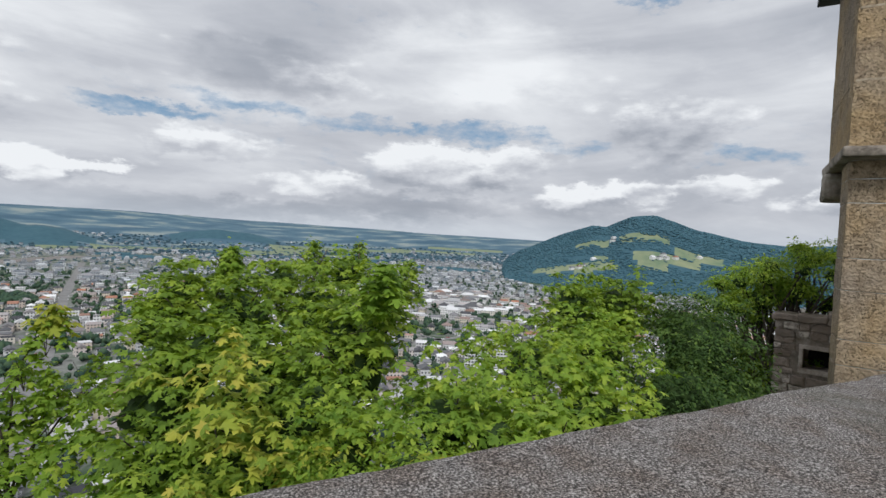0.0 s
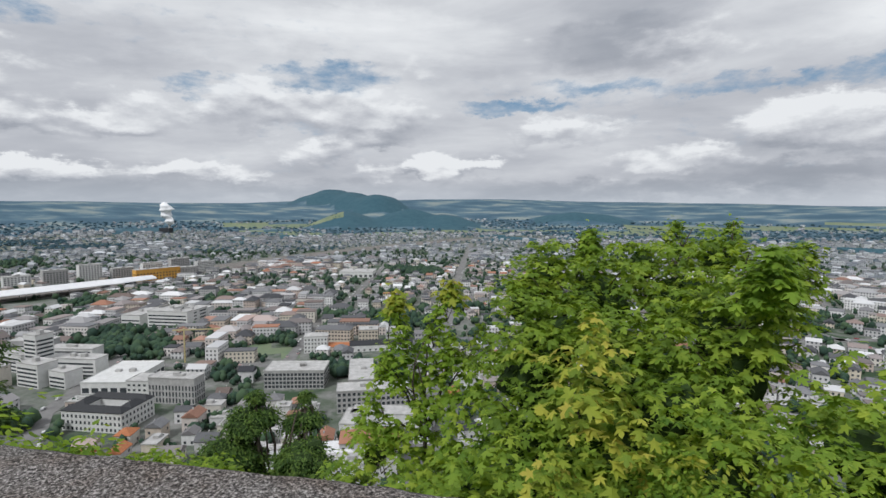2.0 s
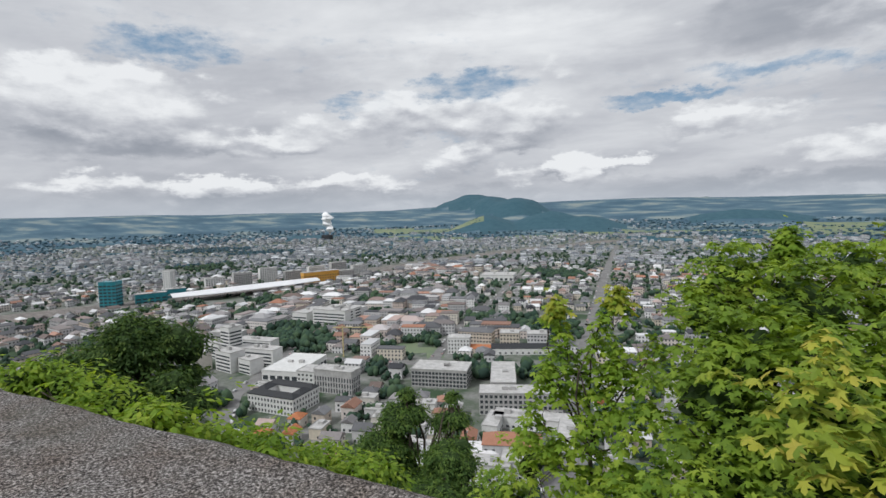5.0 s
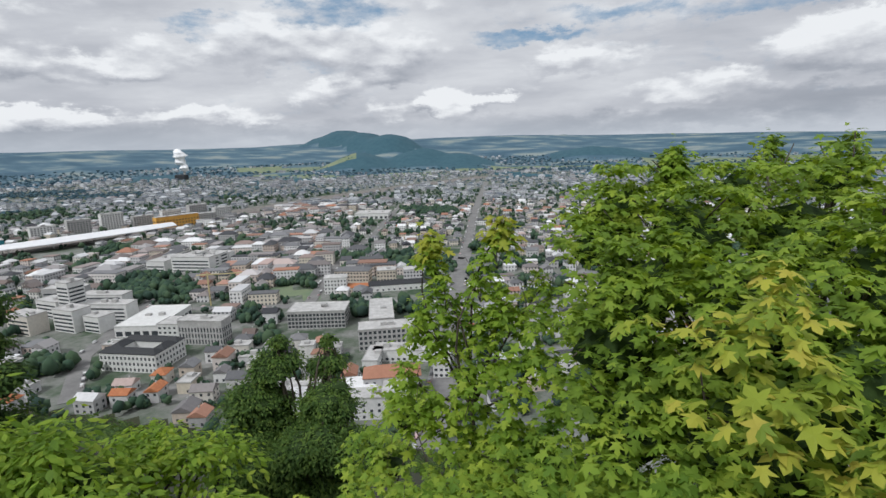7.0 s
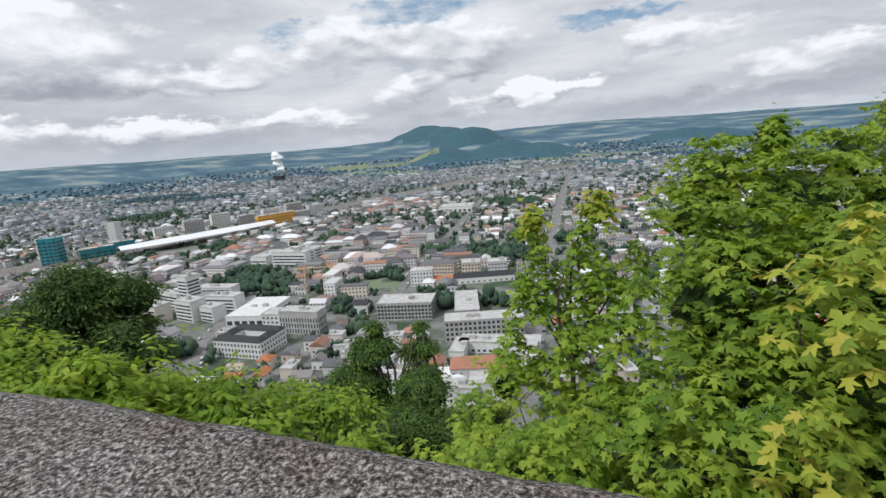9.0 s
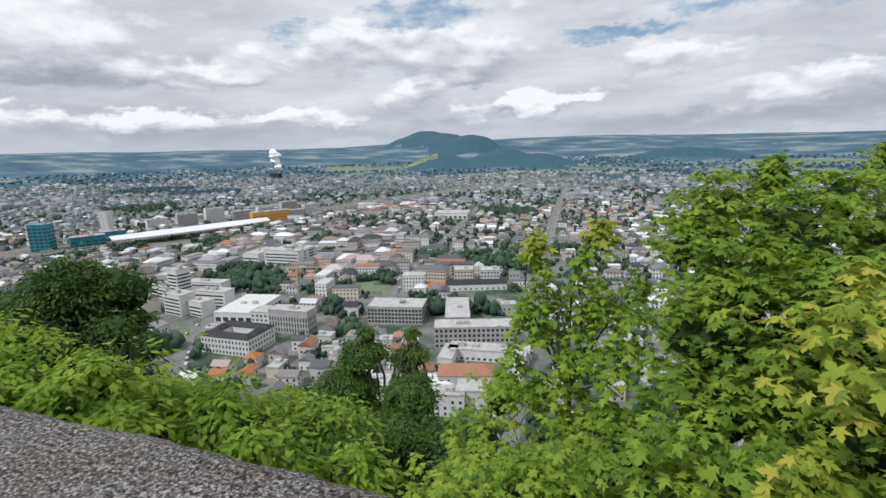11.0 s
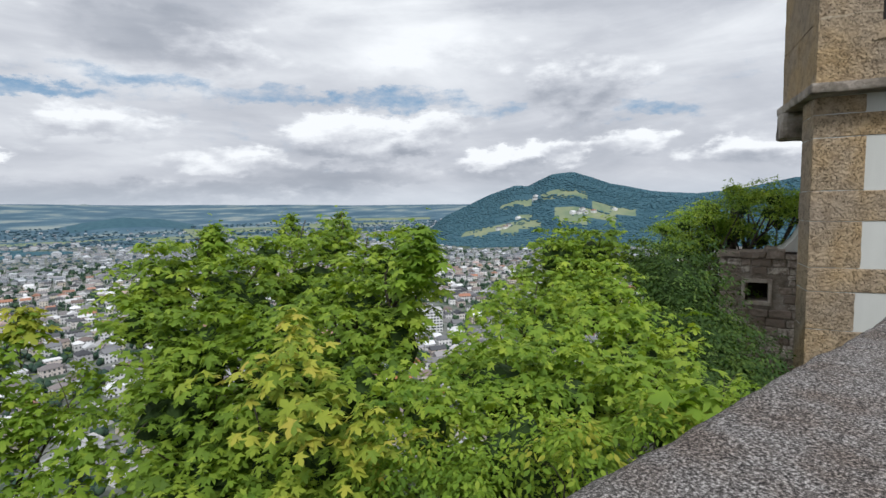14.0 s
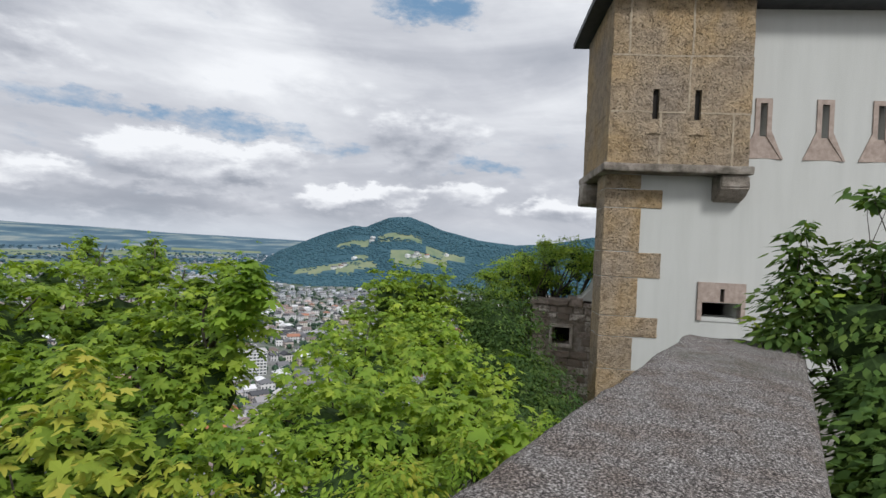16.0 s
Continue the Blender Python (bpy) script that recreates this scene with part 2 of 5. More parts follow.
def speckle(a, b, scale=0.06, extra=None):
    def build(n):
        p = place(n)
        c = n.ramp(n.noise(p, scale, 8.0, 0.68), (0.32, a), (0.66, b))
        if extra:
            c = n.mix(n.range(n.noise(p, scale * 0.35, 5.0, 0.6), 0.5, 0.62), c, extra)
        return c, None, 0
    return build


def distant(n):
    """Woods and fields of the far plain, in long thin strips, their colours blued as haze."""
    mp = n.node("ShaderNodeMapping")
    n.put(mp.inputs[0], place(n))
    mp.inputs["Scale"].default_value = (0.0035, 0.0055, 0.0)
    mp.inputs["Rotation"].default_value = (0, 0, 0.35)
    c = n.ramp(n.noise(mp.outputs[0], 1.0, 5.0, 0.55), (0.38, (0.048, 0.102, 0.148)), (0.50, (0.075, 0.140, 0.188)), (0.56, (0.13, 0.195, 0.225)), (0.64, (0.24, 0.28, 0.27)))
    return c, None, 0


def facade(stops, bay=3.2, storey=3.1):
    """Plain painted walls; small dark panes repeat in every storey of buildings too far off for single windows."""
    def build(n):
        c = n.ramp(island(n), *stops)
        uv = n.node("ShaderNodeSeparateXYZ")
        n.put(uv.inputs[0], n.node("ShaderNodeUVMap").outputs[0])
        fu = n.math("FRACT", n.math("DIVIDE", uv.outputs[0], bay))
        fv = n.math("FRACT", n.math("DIVIDE", uv.outputs[1], storey))
        pane = n.math("MULTIPLY", n.math("LESS_THAN", n.math("ABSOLUTE", n.math("SUBTRACT", fu, 0.5)), 0.22),
                      n.math("LESS_THAN", n.math("ABSOLUTE", n.math("SUBTRACT", fv, 0.52)), 0.24))
        return n.mix(pane, c, (0.07, 0.08, 0.09)), None, 0
    return build


def by_object(*stops, grain=0.5):
    def build(n):
        c = n.ramp(chance(n), *stops)
        g = n.noise(place(n), grain, 5.0, 0.65)
        return n.mix(n.range(g, 0.35, 0.7, 0.0, 0.35), c, n.mix(1.0, c, (0.6, 0.6, 0.6), "MULTIPLY")), None, 0
    return build


WALLS = ((0.0, (0.42, 0.415, 0.42)), (0.3, (0.64, 0.635, 0.64)), (0.55, (0.76, 0.755, 0.755)), (0.72, (0.62, 0.56, 0.46)), (0.85, (0.58, 0.48, 0.43)), (1.0, (0.80, 0.795, 0.79)))
ROOFS = ((0.0, (0.05, 0.052, 0.06)), (0.2, (0.12, 0.122, 0.13)), (0.38, (0.22, 0.222, 0.232)), (0.50, (0.17, 0.13, 0.115)), (0.62, (0.38, 0.38, 0.39)), (0.72, (0.24, 0.155, 0.125)), (0.78, (0.40, 0.19, 0.12)), (0.84, (0.56, 0.56, 0.57)), (1.0, (0.80, 0.80, 0.81)))
M_CONC, M_TUFF, M_GREY, M_PLAST = material("weathered_concrete", concrete, 0.95), material("ochre_tuff", tuff, 0.95), material("old_grey_stone", greystone, 0.95), material("white_plaster", plaster, 0.9)
M_RUIN = material("rubble_stone", lambda n: (n.ramp(n.noise(place(n), 4.0, 7.0, 0.7), (0.30, (0.11, 0.09, 0.07)), (0.42, (0.34, 0.29, 0.245)), (0.55, (0.50, 0.45, 0.395)), (0.72, (0.62, 0.58, 0.52))), n.noise(place(n), 20.0, 5.0, 0.7), 0.03), 0.95)
M_OLD = material("old_rubble", lambda n: (n.mix(n.range(n.noise(place(n), 9.0, 6.0, 0.7), 0.4, 0.62), n.ramp(chance(n), (0.0, (0.22, 0.175, 0.14)), (0.4, (0.42, 0.35, 0.295)), (0.75, (0.56, 0.50, 0.44)), (1.0, (0.68, 0.63, 0.56))), (0.25, 0.21, 0.175)), n.noise(place(n), 25.0, 5.0, 0.7), 0.03), 0.95)
M_PINK = material("pinkish_stone", speckle((0.28, 0.22, 0.185), (0.46, 0.375, 0.32), 11.0), 0.95)
# near-black that paints the shade inside slits and openings
M_DARK = material("hollow_shade", speckle((0.02, 0.018, 0.016), (0.035, 0.03, 0.027), 6.0), 0.9)
M_SLATE = material("dark_roof", speckle((0.022, 0.024, 0.028), (0.05, 0.052, 0.056), 5.0), 0.55)
M_BARK = material("bark", bark, 0.9)
M_FACADE, M_ROOF = material("far_facade", facade(WALLS), 0.85), material("far_roof", lambda n: (n.ramp(island(n), *ROOFS), None, 0), 0.8)
# outer-town copies of wall and roof, cooler and flatter: haze painted in
M_FACADE_HAZE = material("haze_tinted_facade", facade(((0.0, (0.30, 0.315, 0.335)), (0.4, (0.44, 0.46, 0.48)), (0.8, (0.56, 0.575, 0.60)), (1.0, (0.62, 0.635, 0.655)))), 0.85)
M_ROOF_HAZE = material("haze_tinted_roof", lambda n: (n.ramp(island(n), (0.0, (0.10, 0.118, 0.14)), (0.35, (0.19, 0.21, 0.235)), (0.6, (0.22, 0.205, 0.21)), (0.8, (0.36, 0.38, 0.405)), (1.0, (0.58, 0.60, 0.63))), None, 0), 0.8)
M_WALL, M_TILE = material("house_wall", by_object(*WALLS), 0.85), material("house_roof", by_object(*ROOFS), 0.8)
M_WHITE, M_FLAT = material("white_render", speckle((0.60, 0.60, 0.585), (0.74, 0.74, 0.73), 0.3), 0.8), material("pale_flat_roof", speckle((0.36, 0.355, 0.345), (0.58, 0.57, 0.56), 0.25), 0.85)
M_CONCB = material("grey_facade", speckle((0.34, 0.335, 0.33), (0.50, 0.495, 0.485), 0.3), 0.85)
M_RED = material("orange_tiles", speckle((0.36, 0.13, 0.06), (0.50, 0.21, 0.10), 0.8), 0.85)
M_TEAL = material("teal_glass", speckle((0.02, 0.16, 0.20), (0.05, 0.28, 0.33), 0.2), 0.3)
M_ORANGE = material("orange_cladding", speckle((0.62, 0.29, 0.05), (0.72, 0.42, 0.10), 0.15), 0.7)
M_PANE = material("window_glass", speckle((0.03, 0.036, 0.042), (0.075, 0.085, 0.095), 0.4), 0.15)
M_ROAD = material("asphalt", speckle((0.16, 0.157, 0.155), (0.25, 0.245, 0.24), 0.12), 0.9)
M_RAIL = material("rail_ballast", speckle((0.17, 0.15, 0.14), (0.29, 0.265, 0.25), 0.15), 0.95)
M_TOWN = material("town_ground", speckle((0.07, 0.10, 0.06), (0.27, 0.265, 0.26), 0.05, (0.05, 0.085, 0.045)), 0.95)
M_MEADOW = material("meadow", speckle((0.125, 0.185, 0.115), (0.245, 0.27, 0.16), 0.016), 0.95)
# wood ground shifted to blue: air haze put into the base colour
M_WOOD = material("haze_tinted_wood", speckle((0.034, 0.090, 0.122), (0.052, 0.118, 0.150), 0.03), 0.95)
M_PLAIN = material("haze_tinted_plain", distant, 0.95)
M_SLOPE = material("hillside_soil", speckle((0.03, 0.045, 0.018), (0.06, 0.055, 0.035), 0.8), 0.95)
M_YARD = material("yard_gravel", speckle((0.14, 0.13, 0.115), (0.24, 0.225, 0.20), 9.0), 0.95)
M_CLUMP = material("far_leaves", lambda n: (n.ramp(island(n), (0.0, (0.026, 0.052, 0.040)), (0.5, (0.040, 0.078, 0.048)), (1.0, (0.068, 0.112, 0.058))), None, 0), 0.9)
# outer tree clumps, blued in the base colour to stand for haze
M_HAZY = material("haze_tinted_leaves", lambda n: (n.ramp(island(n), (0.0, (0.042, 0.088, 0.118)), (1.0, (0.070, 0.122, 0.148))), None, 0), 0.95)
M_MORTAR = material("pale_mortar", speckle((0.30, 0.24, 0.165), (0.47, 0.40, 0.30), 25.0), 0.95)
# hill crowns carry the same painted haze, blue over green
M_FARWOOD = material("haze_tinted_hill_leaves", lambda n: (n.ramp(island(n), (0.0, (0.046, 0.110, 0.146)), (0.6, (0.052, 0.121, 0.156)), (1.0, (0.060, 0.132, 0.158))), None, 0), 0.95)
L_MAPLE = leaf_mat("maple_leaf", (0.062, 0.118, 0.017), (0.185, 0.288, 0.033), (0.36, 0.455, 0.056), 0.36)
L_LIGHT = leaf_mat("light_leaf", (0.115, 0.21, 0.028), (0.235, 0.36, 0.042), (0.40, 0.49, 0.065), 0.42)
L_YELLOW = leaf_mat("yellow_leaf", (0.20, 0.27, 0.035), (0.33, 0.37, 0.045), (0.50, 0.44, 0.07))
L_FRESH = leaf_mat("fresh_leaf", (0.100, 0.195, 0.026), (0.230, 0.345, 0.042), (0.41, 0.495, 0.065), 0.37)
L_SHINY = leaf_mat("climber_leaf", (0.040, 0.085, 0.022), (0.085, 0.155, 0.032), (0.17, 0.25, 0.05), 0.3)
L_DARK = leaf_mat("dark_leaf", (0.028, 0.062, 0.018), (0.062, 0.12, 0.028), (0.15, 0.22, 0.045), 0.3)
# dark green of the added crown lumps: shade between leaves put into colour
L_SHADE = material("crown_shade", speckle((0.012, 0.026, 0.008), (0.05, 0.09, 0.02), 16.0), 0.9)
L_NEEDLE = leaf_mat("needles", (0.012, 0.03, 0.018), (0.025, 0.05, 0.028), (0.04, 0.07, 0.035), 0.15)

# ---- building blocks ----
def part(name, bm, material, parent, label=""):
    """A bmesh as one mesh object under a thing or under a part."""
    me = bpy.data.meshes.new(name)
    bm.to_mesh(me)
    bm.free()
    return child(name, me, material, parent, label)


def child(name, me, material, parent, label=""):
    if not me.materials:
        me.materials.append(material)
    ob = new(name, me)
    ob.parent = parent
    return tagged(ob, label)


def thing(name, m, label, category, group="", kind=""):
    ob = new(name)
    ob.empty_display_size = 0.2
    ob.matrix_world = m
    return tagged(ob, label, category, group, kind)


def pydata(name, verts, faces, uvs=None):
    me = bpy.data.meshes.new(name)
    me.from_pydata(verts, [], faces)
    if uvs is not None:
        layer = me.uv_layers.new(name="UVMap")
        layer.data.foreach_set("uv", np.asarray(uvs, dtype=np.float32).ravel())
    return me


def add_box(bm, x0, x1, y0, y1, z0, z1, bevel=0.0):
    r = bmesh.ops.create_cube(bm, size=1.0)
    for v in r["verts"]:
        v.co = ((x0 + x1) / 2 + v.co.x * (x1 - x0), (y0 + y1) / 2 + v.co.y * (y1 - y0), (z0 + z1) / 2 + v.co.z * (z1 - z0))
    if bevel:
        es = {e for v in r["verts"] for e in v.link_edges}
        bmesh.ops.bevel(bm, geom=list(es), offset=bevel, segments=2, affect="EDGES", profile=0.6)
    return bm


def box(x0, x1, y0, y1, z0, z1, bevel=0.0):
    return add_box(bmesh.new(), x0, x1, y0, y1, z0, z1, bevel)


def rugged(bm, cuts, amount, scale, seed=0):
    """Cut the faces finer and push the points about, for worn stone."""
    if cuts:
        bmesh.ops.subdivide_edges(bm, edges=bm.edges[:], cuts=cuts, use_grid_fill=True)
    for v in bm.verts:
        v.co += Vector(noise.noise_vector(v.co * scale + Vector((seed, 0, 0)))) * amount
    return bm


def extrude_outline(points, y0, y1):
    """A solid from an outline in x and z, from y0 back to y1."""
    bm = bmesh.new()
    a = [bm.verts.new((x, y0, z)) for x, z in points]
    b = [bm.verts.new((x, y1, z)) for x, z in points]
    bm.faces.new(a)
    bm.faces.new(b[::-1])
    for i in range(len(a)):
        j = (i + 1) % len(a)
        bm.faces.new((a[j], a[i], b[i], b[j]))
    bmesh.ops.recalc_face_normals(bm, faces=bm.faces[:])
    return bm


def pierced(x0, x1, z0, z1, thick, holes):
    """A wall slab in x and z with rectangular openings that go right through, front at y = 0."""
    xs = sorted({x0, x1, *(h[0] for h in holes), *(h[1] for h in holes)})
    zs = sorted({z0, z1, *(h[2] for h in holes), *(h[3] for h in holes)})
    bm, pts = bmesh.new(), {}

    def pt(i, y, k):
        if (i, y, k) not in pts:
            pts[i, y, k] = bm.verts.new((xs[i], y, zs[k]))
        return pts[i, y, k]

    def solid(i, k):
        if not (0 <= i < len(xs) - 1 and 0 <= k < len(zs) - 1):
            return False
        cx, cz = (xs[i] + xs[i + 1]) / 2, (zs[k] + zs[k + 1]) / 2
        return not any(h[0] < cx < h[1] and h[2] < cz < h[3] for h in holes)

    for i in range(len(xs) - 1):
        for k in range(len(zs) - 1):
            if not solid(i, k):
                continue
            bm.faces.new((pt(i, 0, k), pt(i + 1, 0, k), pt(i + 1, 0, k + 1), pt(i, 0, k + 1)))
            bm.faces.new((pt(i, thick, k + 1), pt(i + 1, thick, k + 1), pt(i + 1, thick, k), pt(i, thick, k)))
            for di, dk, c in ((-1, 0, ((i, k), (i, k + 1))), (1, 0, ((i + 1, k), (i + 1, k + 1))), (0, -1, ((i, k), (i + 1, k))), (0, 1, ((i, k + 1), (i + 1, k + 1)))):
                if not solid(i + di, k + dk):
                    (a, b), (c2, d) = c
                    bm.faces.new((pt(a, 0, b), pt(c2, 0, d), pt(c2, thick, d), pt(a, thick, b)))
    bmesh.ops.recalc_face_normals(bm, faces=bm.faces[:])
    return bm


# ---- the land ----
TOWN_Z = -128.0
SKYLINE = ((-180, 0.0), (-90, 1.2), (-74, 1.4), (-64, 0.6), (-40, 0.12), (-30, 0.15), (-22, 0.3), (-14, 0.5), (-8, 0.55), (0, 0.75), (6, 0.85), (12, 0.9), (26, 0.55), (32, 0.25), (45, 0.35), (60, 0.5), (90, 0.6), (180, 0.0))
RIDGE = ((-90, 1.5), (-72, 1.8), (-67, 0.9), (-63.7, 0.6), (-59.3, 1.0), (-55.4, 1.85), (-53.2, 2.7), (-51.5, 3.25), (-50.2, 3.2), (-49.2, 3.05), (-46.7, 1.9), (-45.2, 1.95), (-42.5, 1.0), (-39.4, -0.35), (-37.5, -1.2), (-36, -2.4), (-35, -4.2), (-33.5, -5.6), (-32, -6))
rng = np.random.default_rng(7)


def curve_at(table, a):
    return np.interp(a, [p[0] for p in table], [p[1] for p in table])


def soft(x, a, b):
    t = np.clip((x - a) / (b - a), 0, 1)
    return t * t * (3 - 2 * t)


def wave(x, y, s):
    return np.sin(x / s + 1.3 * np.sin(y / s * 0.7)) * np.cos(y / s * 1.1 + 0.8 * np.sin(x / s * 0.6))


def land(x, y):
    """The height of the land, and how far a hill stands up from the plain there."""
    x, y = np.asarray(x, float), np.asarray(y, float)
    r = np.hypot(x, y) + 1e-6
    a = np.degrees(np.arctan2(-x, y))
    z = np.maximum(TOWN_Z, -2.6 - np.maximum(y - 0.8, 0) * 0.72)
    z = np.where(y < 0.45, 0.0, z)
    far = soft(r, 2300, 4850) ** 1.4
    z = np.where(y > 150, z + far * (1.6 + 4850 * np.tan(np.radians(curve_at(SKYLINE, a))) - z) + far * 6 * wave(x, y, 310), z)
    plain = z
    for pa, pe, pr, wa, wr in ((22.3, 1.65, 4500, 7.0, 420), (17.7, 1.6, 3850, 4.0, 330), (20.2, 1.62, 4150, 3.6, 380), (14.2, -0.25, 3050, 4.6, 220), (10.0, -0.8, 2950, 3.6, 190), (21, -0.5, 3000, 3.5, 200), (-5, -0.35, 3300, 6.0, 200), (4, 0.9, 4650, 7, 300), (-1.5, 1.1, 4750, 0.9, 200)):
        top = 1.6 + pr * np.tan(np.radians(pe))
        z = np.maximum(z, TOWN_Z + (top - TOWN_Z) * np.exp(-((a - pa) / wa) ** 2 * 0.9 - ((r - pr) / wr) ** 2) * (1 + 0.07 * wave(x, y, 130) + 0.05 * wave(y, x, 57)))
    top = 1.6 + 2250 * np.tan(np.radians(curve_at(RIDGE, a)))
    side = soft(a, -31.5, -35.5) * soft(r, 1330 + 3.0 * wave(x, y, 90), 2250) * soft(r, 3300, 2260)
    hill = TOWN_Z + np.maximum(top - TOWN_Z, 0) * side + side * (5 * wave(x, y, 70) + 3 * wave(y, x, 33)) * (1 - soft(r, 2050, 2250) * 0.7)
    full = np.where((y > 150) | (r > 1300), np.maximum(z, np.where(a < -25, hill, -1e3)), z)
    return full, full - plain


def height(x, y):
    return land(x, y)[0]


FIELDS = ((-1400, 2650, 330, 105, 0.35), (-1020, 2170, 140, 38, 0.35), (-663, 2385, 115, 55, 0.2), (1510, 2794, 230, 60, -0.4), (1790, 2990, 260, 60, -0.5), (-1560, 2720, 230, 60, 0.3), (-960, 2230, 190, 55, 0.3), (-600, 2230, 150, 50, 0.1), (-1300, 2300, 150, 50, 0.3), (200, 2700, 500, 80, 0.0), (520, 2500, 240, 70, -0.2), (760, 2350, 160, 60, -0.3), (-250, 2600, 240, 60, 0.1), (-230, 408, 22, 14, 0.2), (900, 2900, 400, 120, -0.2),
          (1110, 1200, 95, 40, -0.75), (1185, 1180, 70, 28, -0.8), (1040, 1235, 45, 22, -0.7), (1235, 1240, 60, 22, -0.7), (1370, 1040, 105, 42, -1.0), (1480, 1010, 75, 36, -1.0), (1400, 1290, 80, 26, -0.8), (1330, 1320, 60, 20, -0.8), (1300, 1040, 50, 26, -1.0), (1460, 1170, 55, 18, -0.9))


def in_field(x, y):
    hit = np.zeros(np.shape(x), bool)
    for cx, cy, w, d, t in FIELDS:
        u = (x - cx) * math.cos(t) + (y - cy) * math.sin(t)
        v = -(x - cx) * math.sin(t) + (y - cy) * math.cos(t)
        hit |= (np.abs(u + 12 * np.sin(v / 23)) < w) & (np.abs(v + 9 * np.sin(u / 31)) < d)
    return hit


def land_kind(x, y):
    """0 town, 1 meadow, 2 wood, 3 hillside, 4 yard, 5 far plain."""
    r, a = np.hypot(x, y), np.degrees(np.arctan2(-x, y))
    k = np.zeros(np.shape(x), int)
    n = wave(x, y, 140) + 0.7 * wave(y, x, 61) + 0.5 * wave(x + y, x - y, 230)
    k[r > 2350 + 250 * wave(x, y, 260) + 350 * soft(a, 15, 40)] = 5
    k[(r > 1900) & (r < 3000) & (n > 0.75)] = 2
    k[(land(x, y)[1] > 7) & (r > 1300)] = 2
    k[in_field(x, y)] = 1
    k[(y < 190) & (r < 1300)] = 3
    k[(y < 0.5) & (r < 1300)] = 4
    return k


az_steps = np.radians(np.concatenate([np.arange(-180, -84, 4.0), np.arange(-84, 92, 0.5), np.arange(92, 180, 4.0)]))
radii = np.concatenate([[0.02], np.linspace(0.5, 10, 20), np.geomspace(11, 4900, 150)])
A, R = np.meshgrid(az_steps, radii)
GX, GY = -R * np.sin(A), R * np.cos(A)
GZ = height(GX, GY)
nr, na = A.shape
idx = np.arange(nr * na).reshape(nr, na)
nxt = np.roll(idx, -1, axis=1)
quads = np.stack([idx[:-1], nxt[:-1], nxt[1:], idx[1:]], axis=-1).reshape(-1, 4)
sheet = pydata("ground", np.stack([GX, GY, GZ], -1).reshape(-1, 3).tolist(), quads.tolist())
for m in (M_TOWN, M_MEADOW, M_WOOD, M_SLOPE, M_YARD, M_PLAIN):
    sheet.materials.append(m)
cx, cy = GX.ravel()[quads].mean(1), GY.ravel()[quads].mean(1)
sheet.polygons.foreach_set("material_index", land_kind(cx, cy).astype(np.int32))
sheet.polygons.foreach_set("use_smooth", np.ones(len(quads), bool))
ground = tagged(new("ground", sheet), "valley floor and hills of town, meadow and wood", "ground", kind="structure")


def ribbon(name, pts, width, mat, label, z=TOWN_Z + 0.25, category="road"):
    vs, fs = [], []
    for i, (x, y) in enumerate(pts):
        x0, y0 = pts[max(i - 1, 0)]
        x1, y1 = pts[min(i + 1, len(pts) - 1)]
        d = Vector((x1 - x0, y1 - y0)).normalized()
        vs += [(x - d.y * width / 2, y + d.x * width / 2, z), (x + d.y * width / 2, y - d.x * width / 2, z), (x - d.y * width / 2, y + d.x * width / 2, z - 1.5), (x + d.y * width / 2, y - d.x * width / 2, z - 1.5)]
        if i:
            b, c = 4 * i - 4, 4 * i
            fs += [(b, b + 1, c + 1, c), (b + 2, b, c, c + 2), (b + 1, b + 3, c + 3, c + 1)]
    me = pydata(name, vs, fs)
    me.materials.append(mat)
    return tagged(new(name, me), label, category, kind="structure")


ROADS = (([(-50, 190), (-59, 262), (-87, 484), (-147, 1011), (-215, 1750)], 15), ([(-250, 200), (-297, 251), (-330, 330), (-440, 560)], 11), ([(-190, 340), (-235, 517), (-251, 661), (-330, 1100)], 10),
         ([(-330, 345), (-120, 385), (120, 420)], 9), ([(372, 450), (368, 516), (375, 700), (470, 1100)], 12), ([(-80, 470), (150, 520), (370, 560)], 9), ([(-500, 620), (-240, 600), (-95, 560)], 9), ([(330, 330), (335, 460), (240, 700)], 10))
for pts, w in ROADS:
    ribbon("road", pts, w, M_ROAD, "pale grey asphalt street between the houses")
RAIL = [(-980, 100), (-775, 470), (-672, 717), (-640, 1000), (-570, 1290), (-440, 1640), (-250, 2050)]
for k in range(6):
    ribbon("railway", [(x + (k - 2.5) * 15, y) for x, y in RAIL], 10, M_RAIL, "brown-grey railway tracks on ballast", TOWN_Z + 0.3 + 0.02 * k, "railway")


def near_line(x, y, pts, w):
    best = 1e9
    for (x0, y0), (x1, y1) in zip(pts, pts[1:]):
        dx, dy = x1 - x0, y1 - y0
        t = min(1, max(0, ((x - x0) * dx + (y - y0) * dy) / (dx * dx + dy * dy)))
        best = min(best, math.hypot(x - x0 - t * dx, y - y0 - t * dy))
    return best < w


